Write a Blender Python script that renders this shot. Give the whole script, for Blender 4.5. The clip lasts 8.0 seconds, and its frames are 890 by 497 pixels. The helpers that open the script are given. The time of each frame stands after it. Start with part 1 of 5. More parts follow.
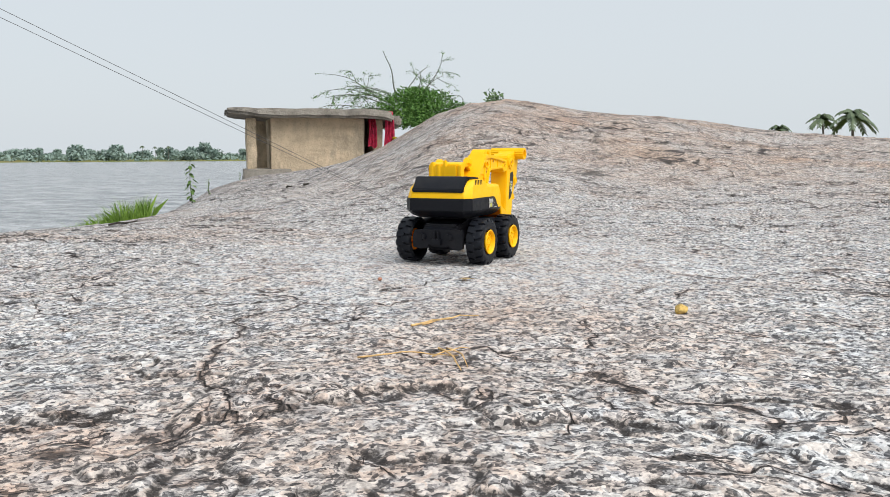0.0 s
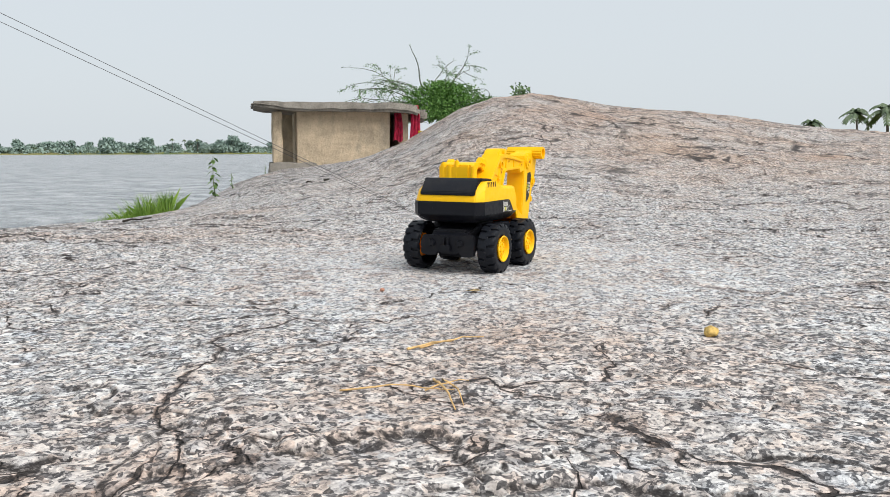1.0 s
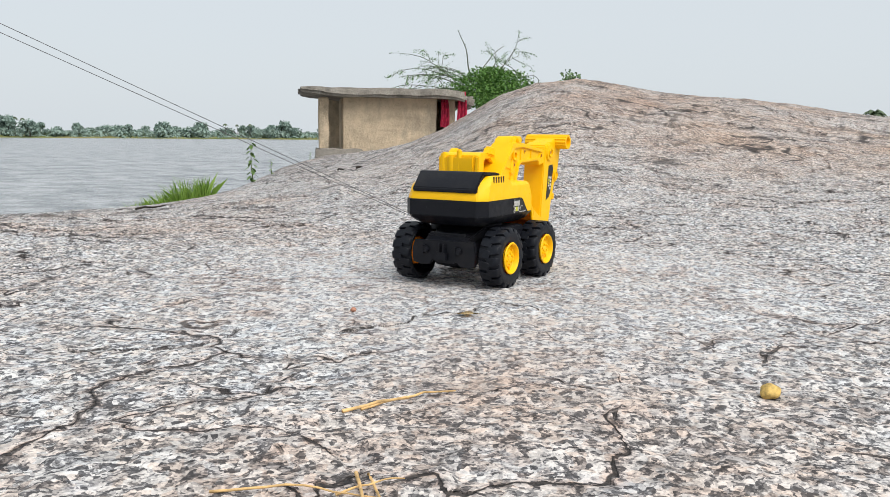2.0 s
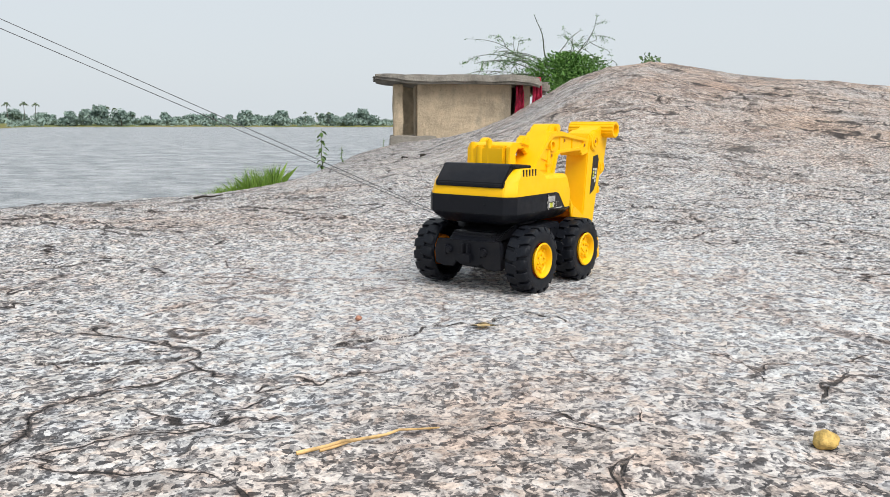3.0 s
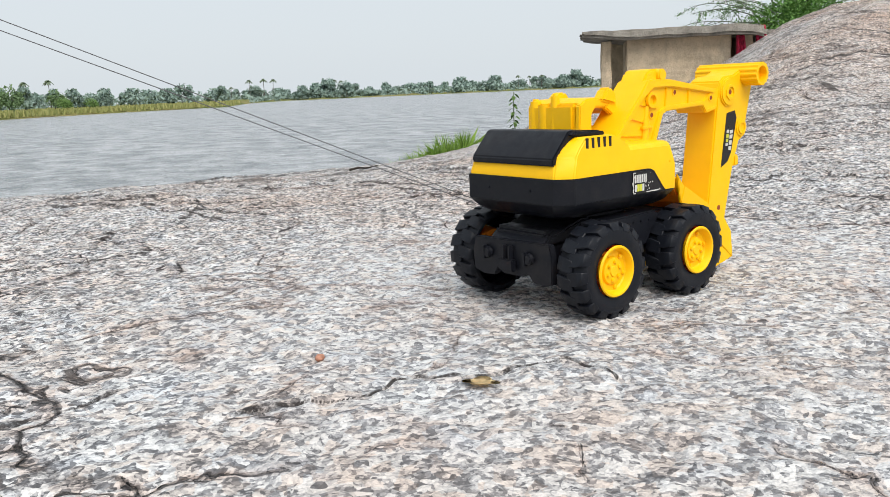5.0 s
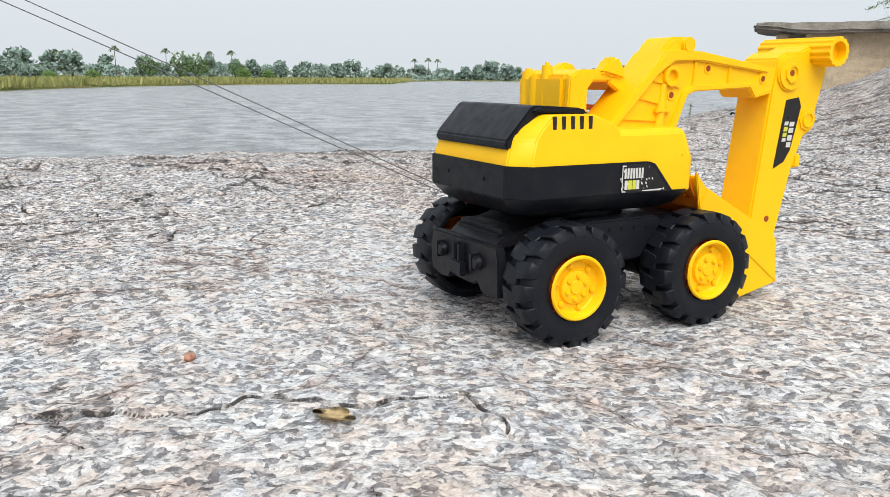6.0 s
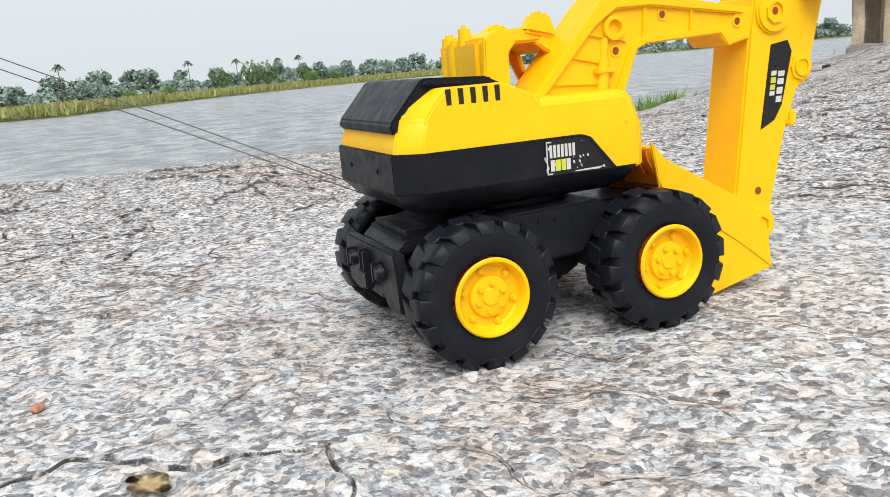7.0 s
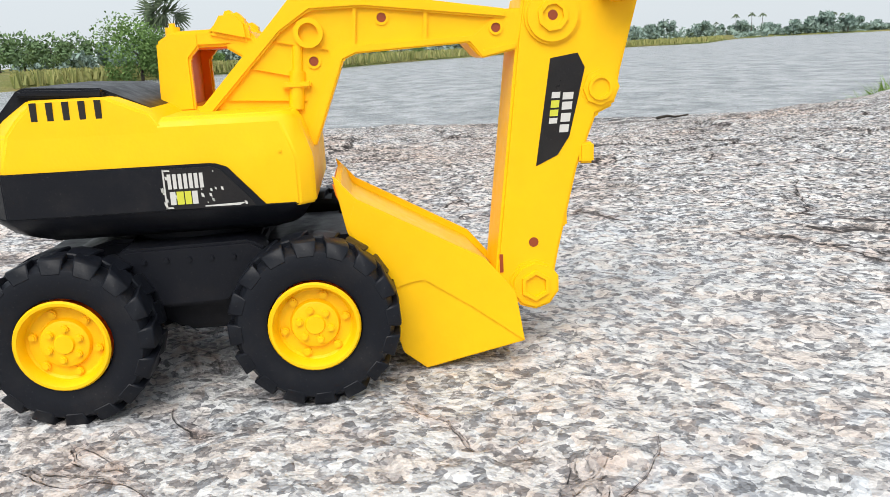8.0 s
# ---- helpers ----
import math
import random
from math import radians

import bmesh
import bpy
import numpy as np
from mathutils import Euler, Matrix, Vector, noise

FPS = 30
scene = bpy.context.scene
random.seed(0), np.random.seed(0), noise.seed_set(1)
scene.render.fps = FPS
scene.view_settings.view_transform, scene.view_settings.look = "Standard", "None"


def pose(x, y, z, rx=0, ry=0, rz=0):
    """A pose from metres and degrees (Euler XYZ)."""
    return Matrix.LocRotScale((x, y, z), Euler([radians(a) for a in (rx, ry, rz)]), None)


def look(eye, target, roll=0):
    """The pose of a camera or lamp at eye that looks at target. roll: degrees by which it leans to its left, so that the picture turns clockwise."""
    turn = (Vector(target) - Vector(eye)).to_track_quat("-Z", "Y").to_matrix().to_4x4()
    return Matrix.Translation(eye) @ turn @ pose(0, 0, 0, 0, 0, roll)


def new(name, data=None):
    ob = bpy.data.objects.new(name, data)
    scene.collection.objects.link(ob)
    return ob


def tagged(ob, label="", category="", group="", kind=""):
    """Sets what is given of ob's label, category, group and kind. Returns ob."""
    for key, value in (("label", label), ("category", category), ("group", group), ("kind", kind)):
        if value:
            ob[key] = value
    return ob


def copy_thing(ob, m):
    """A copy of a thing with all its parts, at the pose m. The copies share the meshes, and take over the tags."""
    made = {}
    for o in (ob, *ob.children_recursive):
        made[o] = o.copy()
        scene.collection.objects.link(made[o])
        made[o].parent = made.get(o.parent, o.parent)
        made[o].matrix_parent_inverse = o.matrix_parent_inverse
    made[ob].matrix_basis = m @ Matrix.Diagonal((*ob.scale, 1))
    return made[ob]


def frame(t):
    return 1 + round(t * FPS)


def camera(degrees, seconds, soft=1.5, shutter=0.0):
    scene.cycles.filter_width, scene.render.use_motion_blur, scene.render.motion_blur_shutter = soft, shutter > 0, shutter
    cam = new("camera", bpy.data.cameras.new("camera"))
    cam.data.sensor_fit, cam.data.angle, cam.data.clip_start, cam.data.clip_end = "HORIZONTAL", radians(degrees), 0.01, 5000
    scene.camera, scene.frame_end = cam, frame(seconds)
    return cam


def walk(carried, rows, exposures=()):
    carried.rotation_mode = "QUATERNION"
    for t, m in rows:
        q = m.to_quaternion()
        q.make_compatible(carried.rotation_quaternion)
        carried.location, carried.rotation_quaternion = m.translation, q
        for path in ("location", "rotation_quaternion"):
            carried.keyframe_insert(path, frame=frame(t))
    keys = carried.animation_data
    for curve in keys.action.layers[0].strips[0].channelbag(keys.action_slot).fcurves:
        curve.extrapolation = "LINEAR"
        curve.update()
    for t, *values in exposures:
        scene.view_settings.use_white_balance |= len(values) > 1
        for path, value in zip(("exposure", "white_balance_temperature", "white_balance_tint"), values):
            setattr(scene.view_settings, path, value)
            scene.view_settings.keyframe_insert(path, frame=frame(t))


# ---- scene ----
# A toy excavator stands at the origin on a granite dome by a lake; it faces +y, z is up.
cam = camera(58.0, 8.0, 0.5)
PATH = [
    (0.0, pose(0.5591, -1.2731, 0.1780, 83.44, 0.30, 25.63)),
    (0.5, pose(0.5478, -1.2531, 0.1806, 83.25, 0.30, 26.07)),
    (1.0, pose(0.5410, -1.1788, 0.1874, 83.01, 0.10, 27.52)),
    (2.5, pose(0.4865, -0.8724, 0.1877, 81.65, -0.41, 33.32)),
    (3.0, pose(0.4977, -0.8395, 0.1902, 81.14, -0.10, 36.42)),
    (3.5, pose(0.5042, -0.8046, 0.1913, 80.11, -0.21, 40.01)),
    (4.0, pose(0.5013, -0.7201, 0.1852, 79.85, 0.09, 42.70)),
    (4.5, pose(0.4835, -0.6416, 0.1786, 79.08, 0.59, 47.57)),
    (5.0, pose(0.4472, -0.5284, 0.1793, 78.84, 2.45, 51.32)),
    (6.5, pose(0.4235, -0.2800, 0.1520, 77.40, 0.00, 66.60)),
    (7.0, pose(0.4000, -0.2140, 0.1490, 77.30, 4.80, 67.20)),
    (7.5, pose(0.4045, -0.0755, 0.1435, 77.60, 4.75, 75.40)),
    (8.0, pose(0.3948, 0.0818, 0.1530, 76.00, 2.72, 84.10)),
]
walk(cam, PATH, [(0.0, 0.0), (3.0, 0.02), (5.0, 0.06), (6.5, 0.11), (8.0, 0.13)])

# ---- light: a bright overcast sky and a weak, wide sun ----
SUN_ELEVATION, SUN_AZIMUTH = 52.0, 108.0
world = bpy.data.worlds.new("overcast_sky")
scene.world = world
world.use_nodes = True
wn, wl = world.node_tree.nodes, world.node_tree.links
background = wn["Background"]
nishita = wn.new("ShaderNodeTexSky")
nishita.sky_type = "NISHITA"
nishita.sun_disc = False
nishita.sun_elevation, nishita.sun_rotation = radians(SUN_ELEVATION), radians(SUN_AZIMUTH)
nishita.dust_density = 4.0
scaled = wn.new("ShaderNodeVectorMath")
scaled.operation = "SCALE"
scaled.inputs["Scale"].default_value = 0.10
wl.new(nishita.outputs[0], scaled.inputs[0])
veil = wn.new("ShaderNodeMix")
veil.data_type = "RGBA"
veil.inputs["Factor"].default_value = 0.86
veil.inputs["B"].default_value = (0.755, 0.815, 0.86, 1)
wl.new(scaled.outputs[0], veil.inputs["A"])
wl.new(veil.outputs["Result"], background.inputs["Color"])
background.inputs["Strength"].default_value = 1.0
sun = new("sun", bpy.data.lights.new("sun", "SUN"))
sun.data.energy, sun.data.angle, sun.data.color = 3.1, radians(50), (1.0, 0.97, 0.92)
sun.matrix_world = look((0, 0, 0), (-math.sin(radians(SUN_AZIMUTH)) * math.cos(radians(SUN_ELEVATION)),
                                    -math.cos(radians(SUN_AZIMUTH)) * math.cos(radians(SUN_ELEVATION)),
                                    -math.sin(radians(SUN_ELEVATION))))

# ---- materials ----


class Nodes:
    """A short hand for node materials."""

    def __init__(self, name, roughness=0.6, specular=0.5, metallic=0.0):
        self.m = bpy.data.materials.new(name)
        self.m.use_nodes = True
        self.n, self.l = self.m.node_tree.nodes, self.m.node_tree.links
        self.b = self.n["Principled BSDF"]
        self.b.inputs["Roughness"].default_value = roughness
        self.b.inputs["Specular IOR Level"].default_value = specular
        self.b.inputs["Metallic"].default_value = metallic
        self.co = self.n.new("ShaderNodeTexCoord").outputs["Object"]

    def put(self, value, socket):
        if isinstance(value, bpy.types.NodeSocket):
            self.l.new(value, socket)
        elif isinstance(value, tuple) and len(value) == 3 and socket.type == "RGBA":
            socket.default_value = (*value, 1)
        else:
            socket.default_value = value

    def place(self, scale=(1, 1, 1), rotation=(0, 0, 0), source=None):
        n = self.n.new("ShaderNodeMapping")
        n.inputs["Scale"].default_value = scale
        n.inputs["Rotation"].default_value = rotation
        self.l.new(source or self.co, n.inputs["Vector"])
        return n.outputs[0]

    def noise(self, scale, detail=4.0, rough=0.55, vector=None, distortion=0.0):
        n = self.n.new("ShaderNodeTexNoise")
        n.inputs["Scale"].default_value, n.inputs["Detail"].default_value = scale, detail
        n.inputs["Roughness"].default_value, n.inputs["Distortion"].default_value = rough, distortion
        self.l.new(vector or self.co, n.inputs["Vector"])
        return n.outputs["Fac"]

    def voronoi(self, scale, feature="F1", vector=None, out="Distance", random=1.0):
        n = self.n.new("ShaderNodeTexVoronoi")
        n.feature = feature
        n.inputs["Scale"].default_value = scale
        n.inputs["Randomness"].default_value = random
        self.l.new(vector or self.co, n.inputs["Vector"])
        return n.outputs[out]

    def ramp(self, fac, *stops):
        n = self.n.new("ShaderNodeValToRGB")
        e = n.color_ramp.elements
        while len(e) < len(stops):
            e.new(0.5)
        for el, (p, c) in zip(e, stops):
            el.position, el.color = p, (*c, 1) if isinstance(c, tuple) else (c, c, c, 1)
        self.put(fac, n.inputs["Fac"])
        return n.outputs["Color"]

    def mix(self, fac, a, b, blend="MIX"):
        n = self.n.new("ShaderNodeMix")
        n.data_type, n.blend_type = "RGBA", blend
        self.put(fac, n.inputs[0])
        self.put(a, n.inputs[6])
        self.put(b, n.inputs[7])
        return n.outputs[2]

    def math(self, op, a, b=0.0):
        n = self.n.new("ShaderNodeMath")
        n.operation = op
        self.put(a, n.inputs[0])
        self.put(b, n.inputs[1])
        return n.outputs[0]

    def warp(self, vector, scale, amount):
        n = self.n.new("ShaderNodeTexNoise")
        n.inputs["Scale"].default_value = scale
        self.l.new(vector, n.inputs["Vector"])
        s = self.n.new("ShaderNodeVectorMath")
        s.operation = "MULTIPLY_ADD"
        self.l.new(n.outputs["Color"], s.inputs[0])
        s.inputs[1].default_value = (amount,) * 3
        self.l.new(vector, s.inputs[2])
        return s.outputs[0]

    def bump(self, height, distance, strength=1.0, after=None):
        n = self.n.new("ShaderNodeBump")
        n.inputs["Distance"].default_value, n.inputs["Strength"].default_value = distance, strength
        self.put(height, n.inputs["Height"])
        if after is not None:
            self.l.new(after, n.inputs["Normal"])
        return n.outputs[0]

    def done(self, colour=None, roughness=None, normal=None):
        if colour is not None:
            self.put(colour, self.b.inputs["Base Color"])
        if roughness is not None:
            self.put(roughness, self.b.inputs["Roughness"])
        if normal is not None:
            self.l.new(normal, self.b.inputs["Normal"])
        return self.m


def granite():
    k = Nodes("weathered_granite", 0.75, 0.3)
    weathered = k.n.new("ShaderNodeAttribute")
    weathered.attribute_name = "weathered"
    amount = k.math("ADD", k.math("MULTIPLY", weathered.outputs["Fac"], 0.50), 0.28)
    # crystals at two sizes, each with a tone of its own
    v = k.warp(k.warp(k.co, 130, 0.0045), 420, 0.0016)
    coarse = k.voronoi(215, "F1", v, "Color")
    fine = k.voronoi(480, "F1", v, "Color")
    tone = k.mix(0.40, coarse, fine)
    pale = k.ramp(tone, (0.22, (0.20, 0.203, 0.215)), (0.36, (0.325, 0.331, 0.348)), (0.48, (0.445, 0.452, 0.466)), (0.62, (0.535, 0.54, 0.545)), (0.76, (0.60, 0.604, 0.608)))
    worn = k.ramp(tone, (0.27, (0.035, 0.036, 0.04)), (0.38, (0.11, 0.111, 0.118)), (0.47, (0.40, 0.402, 0.41)), (0.56, (0.63, 0.63, 0.625)), (0.70, (0.79, 0.785, 0.775)))
    mineral = k.mix(amount, pale, worn)
    # pink feldspar and blue-grey quartz
    hue = k.voronoi(115, "F1", k.warp(k.co, 60, 0.012), "Color")
    mineral = k.mix(k.ramp(hue, (0.50, 0.0), (0.66, 0.65)), mineral, (0.95, 0.83, 0.75), "MULTIPLY")
    mineral = k.mix(k.ramp(k.noise(23, 4, 0.6), (0.50, 0.0), (0.64, 0.55)), mineral, (0.84, 0.90, 0.98), "MULTIPLY")
    # pits and black lichen, in clots and drifts
    clot = k.noise(62, 6, 0.75, k.warp(k.co, 30, 0.02))
    drift = k.ramp(k.noise(5.5, 4, 0.6), (0.38, 0.35), (0.60, 1.0))
    dark = k.math("MULTIPLY", k.math("MULTIPLY", k.ramp(clot, (0.395, 1.0), (0.44, 0.0)), drift), amount)
    mineral = k.mix(dark, mineral, (0.04, 0.04, 0.043))
    broken = k.n.new("ShaderNodeAttribute")
    broken.attribute_name = "broken"
    clean = k.math("SUBTRACT", weathered.outputs["Fac"], k.math("MULTIPLY", broken.outputs["Fac"], 0.65))
    scab = k.math("MULTIPLY", k.ramp(k.noise(27, 6, 0.8, k.place((0.8, 1.3, 1))), (0.41, 1.0), (0.46, 0.0)), k.math("MULTIPLY", drift, clean))
    mineral = k.mix(k.math("MULTIPLY", scab, 0.35), mineral, (0.05, 0.05, 0.053))
    speck = k.ramp(k.noise(36, 5, 0.72, k.place((0.85, 1.2, 1), (0, 0, 0.7))), (0.42, 0.65), (0.49, 0.0))
    mineral = k.mix(k.math("MULTIPLY", speck, weathered.outputs["Fac"]), mineral, (0.50, 0.49, 0.49), "MULTIPLY")
    lichen = k.noise(15, 7, 0.78)
    mineral = k.mix(k.math("MULTIPLY", k.ramp(lichen, (0.34, 0.45), (0.42, 0.0)), clean), mineral, (0.10, 0.098, 0.098))
    blotch = k.noise(6, 5, 0.65)
    mineral = k.mix(k.ramp(blotch, (0.42, 0.0), (0.64, 0.55)), mineral, (0.90, 0.83, 0.78), "MULTIPLY")
    rust = k.noise(0.85, 6, 0.68, None, 0.5)
    mineral = k.mix(k.ramp(rust, (0.52, 0.0), (0.68, 0.60)), mineral, (0.86, 0.64, 0.50), "MULTIPLY")
    iron = k.n.new("ShaderNodeAttribute")
    iron.attribute_name = "iron"
    patchy = k.ramp(k.noise(2.4, 5, 0.65), (0.40, 0.35), (0.60, 1.0))
    mineral = k.mix(k.math("MULTIPLY", iron.outputs["Fac"], patchy), mineral, k.mix(tone, (0.93, 0.64, 0.48), (1.0, 0.87, 0.75)), "MULTIPLY")
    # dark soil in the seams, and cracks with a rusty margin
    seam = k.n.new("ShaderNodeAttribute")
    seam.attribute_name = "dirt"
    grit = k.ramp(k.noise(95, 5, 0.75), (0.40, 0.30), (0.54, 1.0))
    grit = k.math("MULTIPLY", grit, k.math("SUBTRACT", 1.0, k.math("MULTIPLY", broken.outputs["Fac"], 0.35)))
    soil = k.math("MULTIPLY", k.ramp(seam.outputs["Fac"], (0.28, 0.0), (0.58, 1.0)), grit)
    w2 = k.warp(k.warp(k.warp(k.co, 3.0, 0.45), 19.0, 0.06), 85.0, 0.010)
    lines, margins = None, None
    for scale, half, lean, low, high in ((1.5, 0.0050, 0.3, 0.49, 0.53), (2.9, 0.0080, 1.1, 0.50, 0.54), (5.6, 0.010, 2.0, 0.54, 0.58)):
        d = k.voronoi(scale, "DISTANCE_TO_EDGE", k.place((1.0, 1.35, 1.0), (0, 0, lean), w2))
        d = k.math("DIVIDE", d, k.math("ADD", k.math("MULTIPLY", k.noise(26 * lean, 3, 0.6), 2.6), -0.45))
        gate = k.ramp(k.noise(1.5 * scale, 3, 0.6, k.place((1, 1, 1), (0, 0, lean + 1))), (low, 0.0), (high, 1.0))
        line = k.mix(1.0, k.ramp(d, (0.0, 1.0), (half * 0.55, 0.95), (half, 0.0)), gate, "MULTIPLY")
        margin = k.mix(1.0, k.ramp(d, (0.0, 0.45), (half * 5, 0.0)), gate, "MULTIPLY")
        lines = line if lines is None else k.mix(1.0, lines, line, "LIGHTEN")
        margins = margin if margins is None else k.mix(1.0, margins, margin, "LIGHTEN")
    # wide broken ledges on the upper dome
    d = k.voronoi(1.15, "DISTANCE_TO_EDGE", k.place((0.75, 1.5, 1.0), (0, 0, 0.5), w2))
    d = k.math("DIVIDE", d, k.math("ADD", k.math("MULTIPLY", k.noise(9, 4, 0.65), 2.8), -0.6))
    gate = k.math("MULTIPLY", k.ramp(k.noise(1.9, 3, 0.6), (0.49, 0.0), (0.54, 1.0)), broken.outputs["Fac"])
    ledge = k.mix(1.0, k.ramp(d, (0.0, 1.0), (0.012, 0.9), (0.024, 0.0)), gate, "MULTIPLY")
    d = k.voronoi(2.6, "DISTANCE_TO_EDGE", k.place((0.7, 1.5, 1.0), (0, 0, -0.4), w2))
    gate = k.math("MULTIPLY", k.ramp(k.noise(4.0, 3, 0.6), (0.50, 0.0), (0.55, 1.0)), broken.outputs["Fac"])
    ledge = k.mix(1.0, ledge, k.mix(1.0, k.ramp(d, (0.0, 1.0), (0.012, 0.85), (0.022, 0.0)), gate, "MULTIPLY"), "LIGHTEN")
    lines = k.mix(1.0, lines, k.ramp(weathered.outputs["Fac"], (0.0, 0.25), (0.6, 1.0)), "MULTIPLY")
    lines = k.mix(1.0, lines, ledge, "LIGHTEN")
    mineral = k.mix(margins, mineral, (0.80, 0.58, 0.48), "MULTIPLY")
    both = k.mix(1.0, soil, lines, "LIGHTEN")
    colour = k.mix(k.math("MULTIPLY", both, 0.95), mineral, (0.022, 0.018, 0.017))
    h = k.bump(k.noise(46, 4, 0.62), 0.011, 0.9)
    h = k.bump(k.math("MULTIPLY", k.voronoi(215, "F1", v), -1.0), 0.0011, 0.6, h)
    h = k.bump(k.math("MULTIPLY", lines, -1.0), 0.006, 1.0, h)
    return k.done(colour, None, h)


def lake_water():
    k = Nodes("lake_water", 0.22, 0.5)
    v = k.place((0.85, 1.25, 1), (0, 0, radians(50)))
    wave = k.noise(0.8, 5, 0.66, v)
    ripple = k.noise(2.6, 4, 0.6, v)
    h = k.bump(wave, 0.8, 1.0)
    h = k.bump(ripple, 0.16, 1.0, h)
    k.b.inputs["IOR"].default_value = 1.33
    # light and dark of the ripples is put into the colour by wave height
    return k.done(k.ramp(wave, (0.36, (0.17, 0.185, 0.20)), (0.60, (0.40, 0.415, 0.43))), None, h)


def plain(name, colour, roughness=0.6, spread=0.12, scale=20.0, relief=0.0, specular=0.5):
    k = Nodes(name, roughness, specular)
    f = k.noise(scale, 5, 0.6)
    dark = tuple(c * (1 - 2 * spread) for c in colour)
    light = tuple(min(1, c * (1 + 1.5 * spread)) for c in colour)
    n = k.bump(k.noise(scale * 3, 4, 0.6), relief, 1.0) if relief else None
    return k.done(k.ramp(f, (0.3, dark), (0.7, light)), None, n)


GRANITE = granite()
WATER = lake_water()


# ---- helpers for meshes ----


def mesh_object(name, bm, material, parent=None, smooth=False, label=""):
    me = bpy.data.meshes.new(name)
    bm.to_mesh(me)
    bm.free()
    if smooth:
        me.polygons.foreach_set("use_smooth", [True] * len(me.polygons))
    me.materials.append(material)
    ob = new(name, me)
    ob.parent = parent
    return tagged(ob, label)


def part(name, bm, material, parent, label="", smooth=False):
    return mesh_object(name, bm, material, parent, smooth, label)


def grid_object(name, verts, faces, material, smooth=True):
    me = bpy.data.meshes.new(name)
    me.from_pydata(verts, [], faces)
    if smooth:
        me.polygons.foreach_set("use_smooth", [True] * len(me.polygons))
    me.materials.append(material)
    return new(name, me)


# ---- the granite dome ----
rng = np.random.RandomState(7)
LATTICE = rng.rand(64, 64)


def value_noise(x, y):
    """Smooth noise between -1 and 1 at unit scale, for arrays."""
    i, j = np.floor(x).astype(int), np.floor(y).astype(int)
    u, v = x - i, y - j
    u, v = u * u * u * (u * (u * 6 - 15) + 10), v * v * v * (v * (v * 6 - 15) + 10)
    at = lambda a, b: LATTICE[a % 64, b % 64]
    top = at(i, j) * (1 - u) + at(i + 1, j) * u
    low = at(i, j + 1) * (1 - u) + at(i + 1, j + 1) * u
    return (top * (1 - v) + low * v) * 2 - 1


def smooth(e0, e1, x):
    t = np.clip((x - e0) / (e1 - e0), 0, 1)
    return t * t * (3 - 2 * t)


# how far the dome falls away towards the lake (degrees below the horizon), and how high it swells, by bearing from +y to the left
FALL_AT = np.array([-180, -90, -60, 36, 40, 44, 48, 52, 58, 66, 75, 88, 100, 112, 140, 180.0])
FALL = np.array([3.5, 3.0, 2.0, 0.9, 1.4, 2.4, 3.9, 5.2, 6.0, 6.5, 6.7, 6.7, 6.5, 6.8, 5.5, 3.5])
SWELL_AT = np.array([-180, -110, -60, -20, -4, 3, 8, 11, 14, 17.5, 20.5, 24, 27, 29.5, 32, 35, 40, 180.0])
SWELL = np.array([0, 0, 0.12, 0.24, 0.32, 0.41, 0.46, 0.49, 0.51, 0.56, 0.60, 0.57, 0.49, 0.37, 0.24, 0.12, 0, 0])
CREST = 5.0
SEAT = 0.0


def rock_height(x, y, fine=True):
    x, y = np.asarray(x, float), np.asarray(y, float)
    r = np.hypot(x, y)
    a = np.degrees(np.arctan2(-x, y))
    fall = np.tan(np.radians(np.interp(a, FALL_AT, FALL))) ** 2 / (4 * 0.18)
    swell = np.interp(a, SWELL_AT, SWELL)
    z = -fall * r * r
    z = z + swell * smooth(0.7, CREST, r) - swell * 0.05 * np.maximum(r - CREST, 0) ** 1.5
    far = smooth(0.25, 1.6, r)
    z = z + far * (0.020 * value_noise(x * 0.9 + 3, y * 0.9) + 0.010 * value_noise(x * 2.3, y * 2.3 + 9))
    z = z + (0.15 + 0.85 * far) * 0.0045 * value_noise(x * 7.0, y * 7.0)
    if fine:
        z = z + 0.0014 * value_noise(x * 19 + 4, y * 23) + 0.0013 * value_noise(x * 41, y * 47) + 0.0011 * value_noise(x * 97, y * 103)
        z = z + flakes(x, y)[0] * (0.35 + 0.65 * far)
    return np.maximum(z - SEAT, -6)


# open cracks with a raised lip, as lines over the plan
CRACKS = (
    ((-0.15, -0.53), (-0.093, -0.489), (-0.065, -0.468), (-0.062, -0.429), (-0.068, -0.399)),
    ((0.019, -0.355), (0.037, -0.307), (0.045, -0.25), (0.087, -0.203), (0.10, -0.151), (0.139, -0.16)),
    ((0.046, -0.911), (0.094, -0.885), (0.106, -0.855), (0.118, -0.821), (0.118, -0.79)),
    ((0.338, -0.80), (0.353, -0.766), (0.364, -0.727), (0.389, -0.694)),
    ((-0.582, -0.467), (-0.593, -0.329), (-0.573, -0.211)),
    ((-0.783, 0.363), (-0.652, 0.331), (-0.784, 0.668)),
)


